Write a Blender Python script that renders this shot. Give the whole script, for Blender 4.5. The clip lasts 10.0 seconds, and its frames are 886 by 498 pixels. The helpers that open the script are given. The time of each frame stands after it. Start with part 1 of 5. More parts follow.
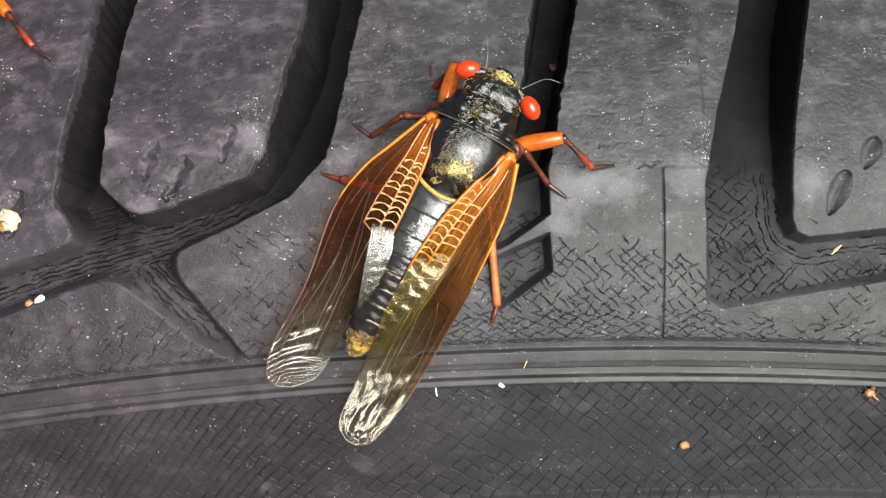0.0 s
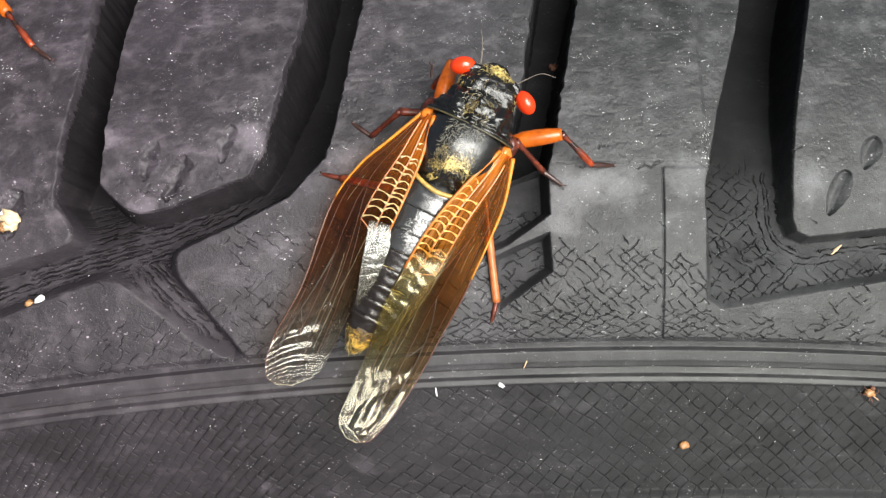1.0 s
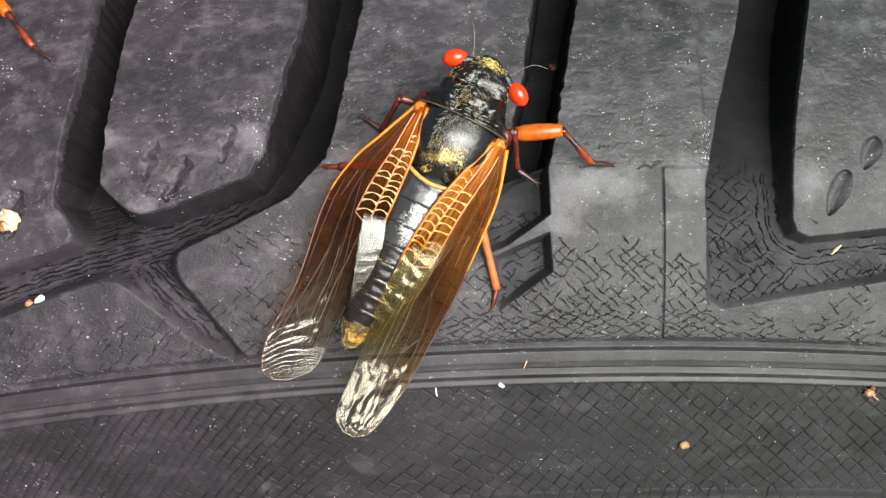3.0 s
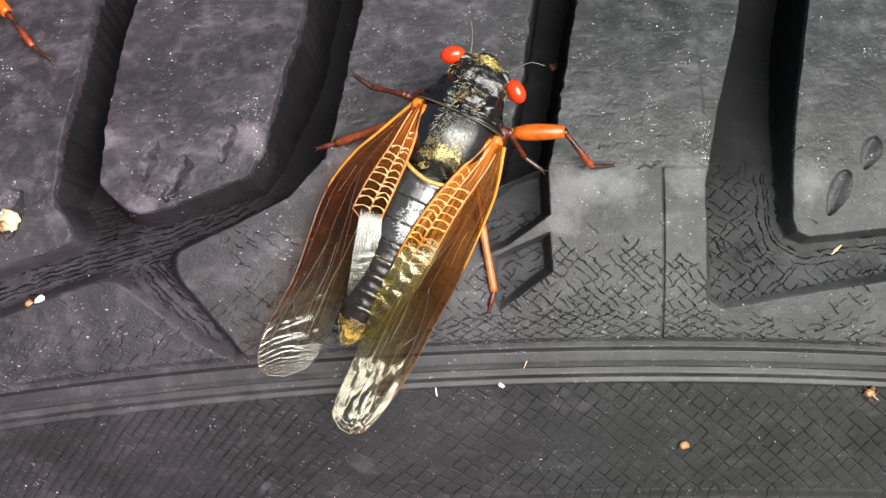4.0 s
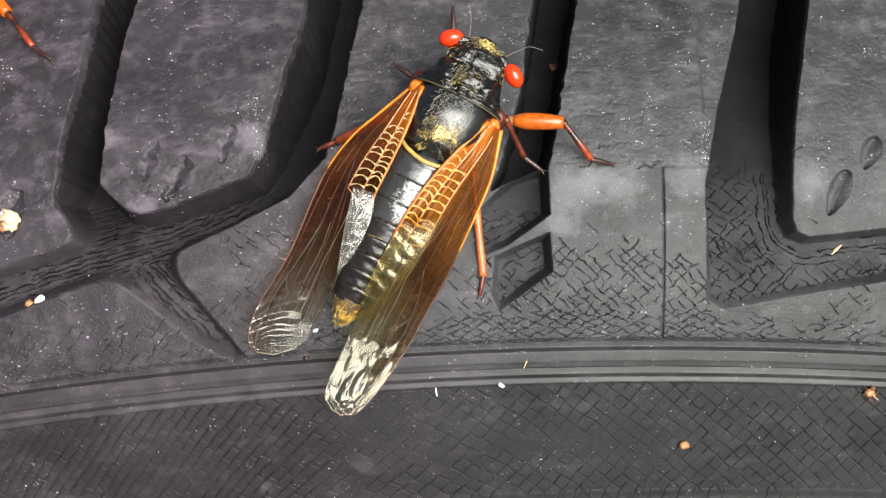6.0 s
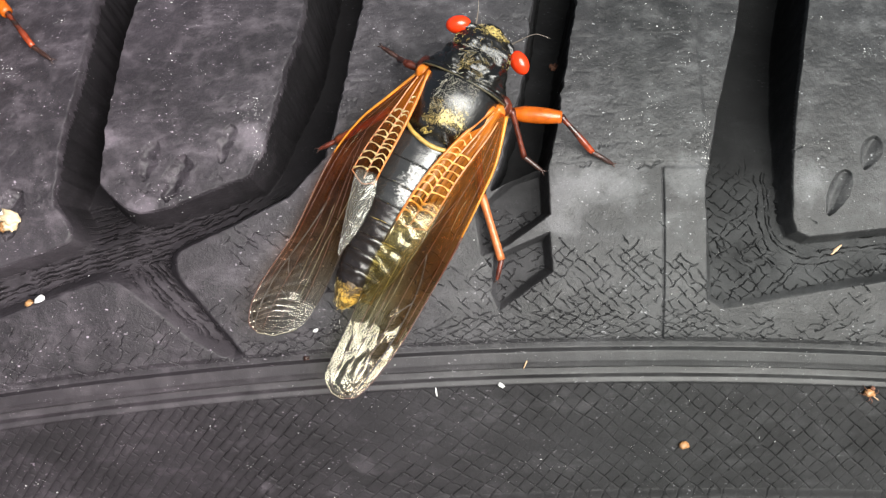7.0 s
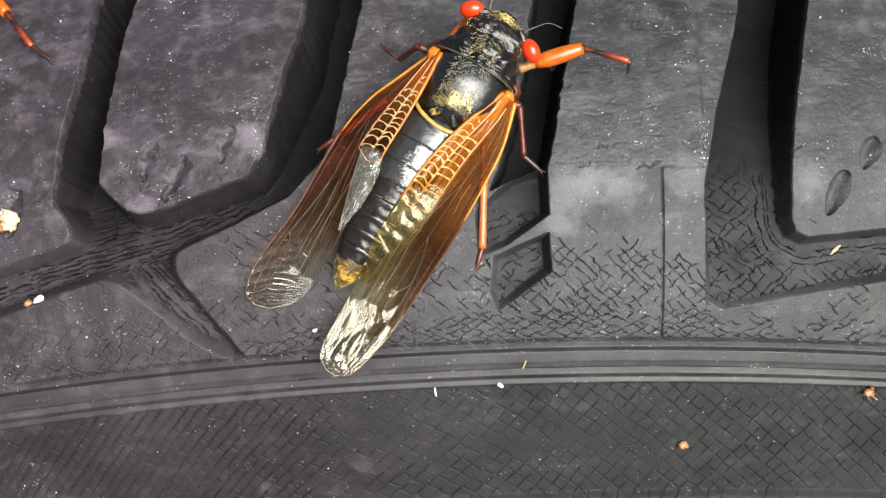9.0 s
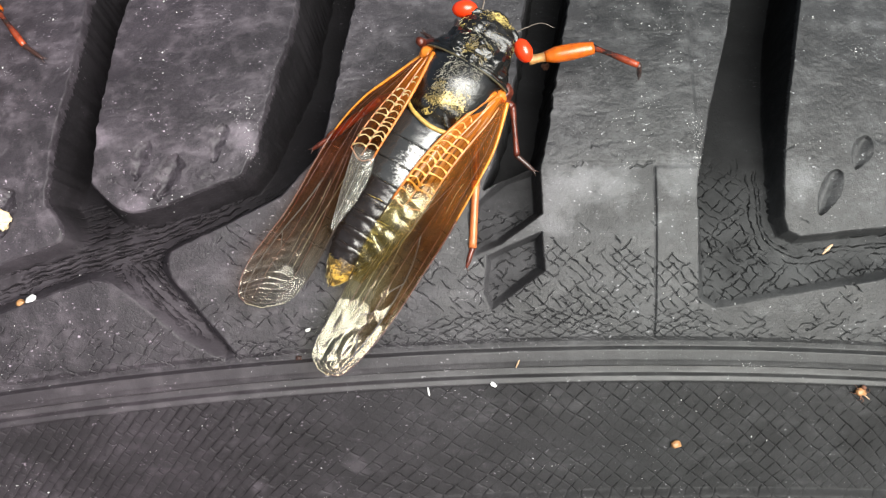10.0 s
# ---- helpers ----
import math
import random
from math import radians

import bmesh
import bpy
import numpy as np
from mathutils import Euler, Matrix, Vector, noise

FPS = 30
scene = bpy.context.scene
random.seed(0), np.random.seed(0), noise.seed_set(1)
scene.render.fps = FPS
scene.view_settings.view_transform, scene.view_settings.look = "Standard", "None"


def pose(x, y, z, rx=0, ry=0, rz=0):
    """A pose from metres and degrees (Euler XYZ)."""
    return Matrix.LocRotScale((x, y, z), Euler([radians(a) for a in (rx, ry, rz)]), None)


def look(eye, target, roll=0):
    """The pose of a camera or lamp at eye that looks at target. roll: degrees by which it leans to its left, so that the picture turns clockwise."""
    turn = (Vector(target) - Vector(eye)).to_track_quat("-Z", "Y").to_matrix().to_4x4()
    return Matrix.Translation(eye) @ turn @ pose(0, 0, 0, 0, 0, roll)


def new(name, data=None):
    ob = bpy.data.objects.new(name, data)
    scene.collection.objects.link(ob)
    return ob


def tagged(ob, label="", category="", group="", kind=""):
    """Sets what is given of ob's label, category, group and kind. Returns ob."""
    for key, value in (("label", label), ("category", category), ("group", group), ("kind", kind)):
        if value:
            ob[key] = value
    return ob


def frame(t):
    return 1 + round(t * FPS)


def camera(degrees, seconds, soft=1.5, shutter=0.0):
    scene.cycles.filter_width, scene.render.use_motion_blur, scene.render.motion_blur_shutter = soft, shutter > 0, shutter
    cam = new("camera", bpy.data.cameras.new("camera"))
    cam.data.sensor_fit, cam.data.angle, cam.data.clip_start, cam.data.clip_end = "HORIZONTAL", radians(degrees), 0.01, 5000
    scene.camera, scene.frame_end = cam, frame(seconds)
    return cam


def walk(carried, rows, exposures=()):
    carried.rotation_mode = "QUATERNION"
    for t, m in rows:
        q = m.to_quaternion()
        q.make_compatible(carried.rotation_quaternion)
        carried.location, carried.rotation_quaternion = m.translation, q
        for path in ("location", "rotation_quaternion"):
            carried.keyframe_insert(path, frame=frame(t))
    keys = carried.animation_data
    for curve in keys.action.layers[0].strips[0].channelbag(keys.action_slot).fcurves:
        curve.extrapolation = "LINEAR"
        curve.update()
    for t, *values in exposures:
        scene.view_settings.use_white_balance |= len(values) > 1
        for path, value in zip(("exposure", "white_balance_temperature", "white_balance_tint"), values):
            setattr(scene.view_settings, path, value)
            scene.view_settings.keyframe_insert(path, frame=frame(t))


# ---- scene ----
# ---------------------------------------------------------------- plan (millimetres)
MM = 0.001
R0 = 290.0          # wheel radius at the shoulder point that the camera faces
EYE_D = 100.0       # camera to shoulder


def lean(v):
    """Lean of the tyre's skin away from the tread, v mm along the section from the shoulder point."""
    return np.radians(43 + 37 * np.tanh((2 - 1.2 * np.asarray(v, float)) / 37))


SV = np.linspace(-90, 110, 4001)
SL = lean(SV)


def summed(a):
    c = np.concatenate([[0], np.cumsum((a[1:] + a[:-1]) / 2 * (SV[1] - SV[0]))])
    return c - np.interp(0, SV, c)


SY, SR = summed(np.cos(SL)), R0 + summed(np.sin(SL))
V_MID = 88.0                                   # middle of the tread
AXLE_Z = float(np.interp(V_MID, SV, SR)) + 0.5  # wheel centre over the ground


def skin(u, v, h=0.0):
    """Point of the tyre: u mm round the wheel, v mm across, h mm above the skin."""
    u, v = np.asarray(u, float), np.asarray(v, float)
    le = np.interp(v, SV, SL)
    y = np.interp(v, SV, SY) - h * np.sin(le)
    r = np.interp(v, SV, SR) + h * np.cos(le)
    return np.stack([r * np.sin(u / R0), y, r * np.cos(u / R0) + AXLE_Z], -1)


_n = Vector((0, -math.sin(float(lean(0))), math.cos(float(lean(0)))))
_p = Vector(skin(0, 0).tolist()) * MM
EYE = _p + _n * EYE_D * MM
VIEW = look(EYE, _p, -3.0)
# a flat working frame on the shoulder: x along the picture, y up it, z to the eye
DECK = Matrix.Translation(_p) @ VIEW.to_3x3().to_4x4()

# ---------------------------------------------------------------- camera
cam = camera(45, 10.0, soft=1.3, shutter=0.5)


def turned(yaw, up=0.0):
    return VIEW @ pose(0, 0, 0, up, -yaw, 0)


walk(cam, [(0, VIEW), (8.6, VIEW), (8.8, turned(0.01)), (9.0, turned(0.045)), (9.25, turned(0.115)),
           (9.5, turned(0.195)), (9.75, turned(0.31)), (10.0, turned(0.41, -0.03))],
     [(0, 1.32, 6250, 5), (7.5, 1.32, 6250, 5), (8.5, 1.37, 6250, 5), (9.2, 1.37, 6250, 5), (10.0, 1.42, 6250, 5)])

# ---------------------------------------------------------------- light
world = bpy.data.worlds.new("sky")
scene.world = world
world.use_nodes = True
wn = world.node_tree.nodes
sky = wn.new("ShaderNodeTexSky")
sky.sky_type, sky.sun_disc = "NISHITA", False
SUN_EL, SUN_AZ = 40.0, 151.0      # degrees; azimuth clockwise from +y
sky.sun_elevation, sky.sun_rotation = radians(SUN_EL), radians(SUN_AZ)
sky.air_density, sky.dust_density, sky.ozone_density = 0.7, 8.0, 0.5
haze = wn.new("ShaderNodeHueSaturation")      # thin high cloud whitens the sky
haze.inputs["Saturation"].default_value = 0.55
world.node_tree.links.new(sky.outputs[0], haze.inputs["Color"])
world.node_tree.links.new(haze.outputs[0], wn["Background"].inputs[0])
wn["Background"].inputs[1].default_value = 0.055
sun = new("sun", bpy.data.lights.new("sun", "SUN"))
sun.data.energy, sun.data.angle, sun.data.color = 3.5, radians(54), (1.0, 0.95, 0.88)
_d = Vector((math.sin(radians(SUN_AZ)) * math.cos(radians(SUN_EL)), math.cos(radians(SUN_AZ)) * math.cos(radians(SUN_EL)), math.sin(radians(SUN_EL))))
sun.matrix_world = look(_p + _d * 3, _p)


# ---------------------------------------------------------------- materials
def surface(name, rough=0.5, metal=0.0, spec=0.5):
    m = bpy.data.materials.new(name)
    m.use_nodes = True
    nt = m.node_tree
    b = nt.nodes["Principled BSDF"]
    b.inputs["Roughness"].default_value, b.inputs["Metallic"].default_value = rough, metal
    b.inputs["Specular IOR Level"].default_value = spec
    return m, nt, b


def node(nt, kind, **inputs):
    n = nt.nodes.new(kind)
    for k, v in inputs.items():
        n.inputs[k.replace("_", " ")].default_value = v
    return n


def coords(nt, scale=(1000, 1000, 1000), kind="Object"):
    tc, mp = nt.nodes.new("ShaderNodeTexCoord"), nt.nodes.new("ShaderNodeMapping")
    mp.inputs["Scale"].default_value = scale
    nt.links.new(tc.outputs[kind], mp.inputs[0])
    return mp.outputs[0]


def grain(nt, where, scale, detail=4.0, rough=0.6):
    n = node(nt, "ShaderNodeTexNoise", Scale=scale, Detail=detail, Roughness=rough)
    nt.links.new(where, n.inputs["Vector"])
    return n.outputs["Fac"]


def ramp(nt, fac, stops):
    r = nt.nodes.new("ShaderNodeValToRGB")
    while len(r.color_ramp.elements) < len(stops):
        r.color_ramp.elements.new(0.5)
    for e, (p, c) in zip(r.color_ramp.elements, stops):
        e.position, e.color = p, (*c, 1) if len(c) == 3 else (c[0], c[0], c[0], 1)
    nt.links.new(fac, r.inputs[0])
    return r.outputs[0]


def blend(nt, fac, a, b, mode="MIX"):
    m = nt.nodes.new("ShaderNodeMix")
    m.data_type, m.blend_type = "RGBA", mode
    for sock, val in ((m.inputs[0], fac), (m.inputs[6], a), (m.inputs[7], b)):
        if isinstance(val, (int, float)):
            sock.default_value = val
        elif isinstance(val, tuple):
            sock.default_value = (*val, 1)
        else:
            nt.links.new(val, sock)
    return m.outputs[2]


def bump(nt, bsdf, height, strength=0.3, distance=0.0001):
    b = node(nt, "ShaderNodeBump", Strength=strength, Distance=distance)
    nt.links.new(height, b.inputs["Height"])
    nt.links.new(b.outputs[0], bsdf.inputs["Normal"])


def rubber(name, base, dust, dust_from, rough, grit=0.4, spec=0.5, open_tone=None, spots=(), low_tone=1.0):
    m, nt, b = surface(name, rough, 0, spec)
    p = coords(nt)
    broad, fine, mid = grain(nt, p, 0.09, 3), grain(nt, p, 3.2, 3, 0.7), grain(nt, p, 0.55, 5, 0.65)
    c = blend(nt, ramp(nt, broad, [(0.35, (0,)), (0.65, (1,))]), base, tuple(x * 1.35 for x in base))
    if open_tone:  # groove shade in the colour, easing to plain grey towards the open shoulder
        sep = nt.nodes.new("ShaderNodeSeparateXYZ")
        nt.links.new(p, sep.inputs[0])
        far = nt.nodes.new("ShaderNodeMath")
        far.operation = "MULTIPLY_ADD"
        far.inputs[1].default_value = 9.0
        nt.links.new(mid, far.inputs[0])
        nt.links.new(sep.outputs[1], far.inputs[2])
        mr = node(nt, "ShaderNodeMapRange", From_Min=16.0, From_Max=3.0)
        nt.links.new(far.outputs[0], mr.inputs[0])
        c = blend(nt, mr.outputs[0], c, open_tone)
    film = ramp(nt, mid, [(dust_from, (0,)), (dust_from + 0.22, (1,))])
    c = blend(nt, film, c, dust)
    scuff = ramp(nt, grain(nt, coords(nt, (420, 1000, 1000)), 0.5, 7, 0.72), [(0.54, (0,)), (0.72, (0.8,))])
    c = blend(nt, scuff, c, tuple(x * 1.5 for x in dust))
    for u, v, r in spots:  # chalky rubbed places
        gap = nt.nodes.new("ShaderNodeVectorMath")
        gap.operation = "DISTANCE"
        gap.inputs[1].default_value = skin(u, v).tolist()
        nt.links.new(p, gap.inputs[0])
        near = nt.nodes.new("ShaderNodeMath")
        near.operation = "MULTIPLY_ADD"
        near.inputs[1].default_value = -2.4 * r
        nt.links.new(mid, near.inputs[0])
        nt.links.new(gap.outputs["Value"], near.inputs[2])
        mr = node(nt, "ShaderNodeMapRange", From_Min=-0.1 * r, From_Max=-0.9 * r, To_Max=0.85)
        nt.links.new(near.outputs[0], mr.inputs[0])
        c = blend(nt, mr.outputs[0], c, tuple(x * 1.9 for x in dust))
    for size, top, many, near in ((3.4, 0.66, 0.52, 0.45), (7.0, 0.69, 0.5, 0.9)):   # pale grit in swarms
        speck = ramp(nt, grain(nt, coords(nt, (700, 1000, 1000)), size, 2, 0.5), [(top, (0,)), (top + 0.05, (1,))])
        patchy = nt.nodes.new("ShaderNodeMath")
        patchy.operation = "MULTIPLY"
        nt.links.new(speck, patchy.inputs[0])
        nt.links.new(ramp(nt, grain(nt, p, near, 3, 0.6), [(many, (0,)), (many + 0.1, (1,))]), patchy.inputs[1])
        c = blend(nt, patchy.outputs[0], c, tuple(min(0.5, x * 6.0) for x in dust))
    c = blend(nt, ramp(nt, grain(nt, p, 9.0, 2, 0.7), [(0.35, (0,)), (0.65, (0.5,))]), c, tuple(x * 0.8 for x in dust))
    c = blend(nt, 1.0, c, ramp(nt, grain(nt, coords(nt, (600, 1000, 1000)), 0.16, 5, 0.6), [(0.3, (0.66,)), (0.7, (1.45,))]), "MULTIPLY")   # broad blotches
    if low_tone < 1:      # darker below the tread's worn edge
        sy = nt.nodes.new("ShaderNodeSeparateXYZ")
        nt.links.new(p, sy.inputs[0])
        low = nt.nodes.new("ShaderNodeMath")
        low.operation = "MULTIPLY_ADD"
        low.inputs[1].default_value = 8.0
        nt.links.new(broad, low.inputs[0])
        nt.links.new(sy.outputs[1], low.inputs[2])
        mr = node(nt, "ShaderNodeMapRange", From_Min=9.5, From_Max=2.0)
        nt.links.new(low.outputs[0], mr.inputs[0])
        c = blend(nt, mr.outputs[0], c, blend(nt, 1.0, c, (low_tone, low_tone, low_tone), "MULTIPLY"))
    sx = nt.nodes.new("ShaderNodeSeparateXYZ")   # uneven purplish bloom on old rubber
    nt.links.new(p, sx.inputs[0])
    mx = node(nt, "ShaderNodeMapRange", From_Min=-25.0, From_Max=20.0)
    nt.links.new(sx.outputs[0], mx.inputs[0])
    c = blend(nt, 1.0, c, blend(nt, mx.outputs[0], (1.13, 0.955, 1.11), (0.97, 1.0, 1.01)), "MULTIPLY")
    nt.links.new(c, b.inputs["Base Color"])
    nt.links.new(ramp(nt, mid, [(0.3, (rough - 0.1,)), (0.7, (rough + 0.16,))]), b.inputs["Roughness"])
    bump(nt, b, fine, grit, 0.00012)
    return m


M_TREAD = rubber("worn_tread_rubber", (0.0125, 0.0125, 0.0132), (0.051, 0.0505, 0.052), 0.49, 0.46, 0.65, 0.26, spots=[(12.4, 5.0, 3.0), (11.6, 4.0, 1.9), (14.0, 5.6, 1.8), (11.0, 2.3, 1.3), (23.4, 6.6, 2.6), (-31.4, 14, 1.6), (-17.2, 12, 1.8), (-34.5, 13, 1.4), (11.5, 2.2, 1.6), (35, 6, 2.2), (-8.5, 9, 2.0), (16.9, 5.2, 2.4), (-27.8, 6.2, 1.6)], low_tone=0.8)
# fresh black rubber, darkened further for the shade deep in the grooves
M_GROOVE = rubber("shaded_groove_rubber", (0.0046, 0.0046, 0.0048), (0.0105, 0.0105, 0.011), 0.57, 0.7, 0.5, 0.14, (0.034, 0.034, 0.0348))
M_RIB = rubber("smooth_rib_rubber", (0.0155, 0.0153, 0.0158), (0.035, 0.0345, 0.035), 0.48, 0.45, 0.3, 0.35)
M_SIDE = rubber("sidewall_rubber", (0.0086, 0.0084, 0.0088), (0.026, 0.0255, 0.0265), 0.54, 0.65, 0.5, 0.18, spots=[(-25.0, -25.6, 1.2), (-9.5, -21.3, 1.4), (-20, -23, 0.9)])


def plain(name, color, vary=0.25, rough=0.4, scale=1.2, relief=0.2, spec=0.5):
    m, nt, b = surface(name, rough, 0, spec)
    p = coords(nt)
    a, f = grain(nt, p, scale, 4), grain(nt, p, scale * 6, 3)
    c = blend(nt, ramp(nt, a, [(0.3, (0,)), (0.7, (1,))]), tuple(x * (1 - vary) for x in color), tuple(min(1, x * (1 + vary)) for x in color))
    nt.links.new(c, b.inputs["Base Color"])
    bump(nt, b, f, relief, 0.0001)
    return m


def cuticle(name, black, gold, gold_from, rough, scale, along=0.4, lumpy=0.5, spec=0.45, patch=None):
    """Shiny black cuticle with short golden hairs, or a painted pale glint, in patches."""
    m, nt, b = surface(name, rough, 0, spec)
    p = coords(nt)
    hair = node(nt, "ShaderNodeTexNoise", Scale=scale, Detail=5.0, Roughness=0.75, Distortion=1.2)
    nt.links.new(coords(nt, (1000, 1000 * along, 1000)), hair.inputs["Vector"])
    where = grain(nt, p, 0.32, 2)
    s = nt.nodes.new("ShaderNodeMath")
    s.operation = "ADD"
    nt.links.new(hair.outputs["Fac"], s.inputs[0])
    nt.links.new(where, s.inputs[1])
    if patch:   # hair, and the painted abdomen glint, lie thickest round one place
        gap = nt.nodes.new("ShaderNodeVectorMath")
        gap.operation = "DISTANCE"
        gap.inputs[1].default_value = patch[0]
        nt.links.new(p, gap.inputs[0])
        mr = node(nt, "ShaderNodeMapRange", From_Min=0.0, From_Max=patch[1], To_Min=patch[2], To_Max=0.0)
        nt.links.new(gap.outputs["Value"], mr.inputs[0])
        more = nt.nodes.new("ShaderNodeMath")
        more.operation = "ADD"
        nt.links.new(s.outputs[0], more.inputs[0])
        nt.links.new(mr.outputs[0], more.inputs[1])
        s = more
    sc = nt.nodes.new("ShaderNodeMath")
    sc.operation = "MULTIPLY"
    sc.inputs[1].default_value = 0.7
    nt.links.new(s.outputs[0], sc.inputs[0])
    f = ramp(nt, sc.outputs[0], [(gold_from, (0,)), (gold_from + 0.06, (1,))])
    nt.links.new(blend(nt, f, black, gold), b.inputs["Base Color"])
    nt.links.new(ramp(nt, hair.outputs["Fac"], [(0.3, (rough,)), (0.7, (rough + 0.14,))]), b.inputs["Roughness"])
    bump(nt, b, hair.outputs["Fac"], lumpy, 0.0002)
    return m


M_HEAD = cuticle("head_cuticle", (0.004, 0.0035, 0.003), (0.4, 0.31, 0.1), 0.88, 0.14, 3.4, 0.45, 0.35, 0.7, ((0.3, 6.5, 5.3), 2.2, 0.3))
M_PRONOTUM = cuticle("pronotum_cuticle", (0.003, 0.003, 0.0025), (0.36, 0.3, 0.12), 0.99, 0.1, 2.2, 0.8, 0.3, 0.65, ((0, 3.0, 7.4), 1.6, 0.34))
M_MESO = cuticle("thorax_cuticle", (0.003, 0.003, 0.003), (0.6, 0.46, 0.16), 0.97, 0.14, 5.5, 0.8, 0.24, 1.0, ((0.1, -2.5, 8.2), 3.1, 0.6))
M_RIDGE = cuticle("ridge_cuticle", (0.006, 0.005, 0.004), (0.5, 0.37, 0.1), 0.76, 0.2, 3.0, 0.8, 0.4)
M_ABDOMEN = cuticle("abdomen_cuticle", (0.009, 0.006, 0.005), (0.25, 0.19, 0.1), 0.86, 0.1, 2.6, 2.2, 0.2, 0.85)
# pale patch put in the colour for the glint on the front rings
M_GLINT = cuticle("pale_glint_abdomen_cuticle", (0.02, 0.02, 0.02), (0.3, 0.29, 0.28), 0.8, 0.12, 2.6, 1.6, 0.15, 1.0, ((-0.4, -8.3, 7.0), 2.2, 0.34))
M_TAIL = cuticle("tail_cuticle", (0.05, 0.028, 0.008), (0.5, 0.3, 0.05), 0.76, 0.25, 3.0, 1.0)
M_EYE = plain("red_eye", (0.55, 0.03, 0.004), 0.1, 0.2, 2.0, 0.05, 0.6)
M_FEMUR = plain("orange_leg_cuticle", (0.33, 0.068, 0.004), 0.3, 0.22, 1.2, 0.15)
M_HIND_DARK = plain("rust_leg_cuticle", (0.17, 0.036, 0.011), 0.5, 0.3, 1.4, 0.2)
M_SHIN = plain("dark_red_leg_cuticle", (0.07, 0.014, 0.007), 0.75, 0.28, 1.6, 0.2)


def two_tone(name, root, end, from_y, to_y):
    """Leg cuticle that changes colour along the leg."""
    m, nt, b = surface(name, 0.25, 0, 0.6)
    p = coords(nt)
    sep = nt.nodes.new("ShaderNodeSeparateXYZ")
    nt.links.new(p, sep.inputs[0])
    mr = node(nt, "ShaderNodeMapRange", From_Min=from_y, From_Max=to_y)
    nt.links.new(sep.outputs[1], mr.inputs[0])
    f = grain(nt, p, 1.8, 4)
    c = blend(nt, mr.outputs[0], root, end)
    nt.links.new(blend(nt, ramp(nt, f, [(0.4, (0,)), (0.7, (1,))]), c, tuple(x * 0.45 for x in end)), b.inputs["Base Color"])
    bump(nt, b, f, 0.3, 0.0001)
    return m


M_FRONT_SHIN = two_tone("front_shin_cuticle", (0.012, 0.008, 0.007), (0.24, 0.035, 0.009), 1.9, 3.9)
M_HIND = plain("pale_orange_leg_cuticle", (0.34, 0.1, 0.03), 0.3, 0.3, 1.4, 0.15)
M_FOOT = plain("dark_foot_cuticle", (0.03, 0.013, 0.01), 0.5, 0.3, 1.8, 0.2)
M_VEIN = plain("orange_wing_vein", (0.4, 0.11, 0.009), 0.25, 0.35, 1.2, 0.1)
M_VEIN_PINK = plain("pinkish_wing_vein", (0.5, 0.2, 0.09), 0.3, 0.3, 1.2, 0.1)
M_VEIN_RED = plain("red_brown_wing_vein", (0.06, 0.015, 0.005), 0.3, 0.35, 1.2, 0.1)
M_VEIN_DARK = plain("brown_wing_vein", (0.025, 0.015, 0.008), 0.3, 0.4, 1.2, 0.1)
M_CREASE = plain("pale_wing_crease", (0.22, 0.19, 0.12), 0.2, 0.3, 1.5, 0.1)
M_VEIN_YELLOW = plain("yellow_wing_vein", (0.42, 0.16, 0.014), 0.3, 0.3, 1.0, 0.1)
M_RUNG = plain("cream_wing_fold", (0.55, 0.41, 0.2), 0.15, 0.35, 1.5, 0.1)
M_RUNG_GOLD = plain("golden_wing_fold", (0.55, 0.27, 0.07), 0.3, 0.25, 1.5, 0.1)
M_COLLAR = plain("tan_collar_cuticle", (0.33, 0.21, 0.05), 0.4, 0.4, 2.0, 0.3)
M_RIM = plain("olive_rim_cuticle", (0.06, 0.05, 0.025), 0.4, 0.35, 2.0, 0.3)
M_JOINT = plain("tan_joint_cuticle", (0.3, 0.15, 0.05), 0.5, 0.4, 2.0, 0.3)
M_ANTENNA = plain("antenna_cuticle", (0.12, 0.105, 0.09), 0.3, 0.2, 2.0, 0.0)


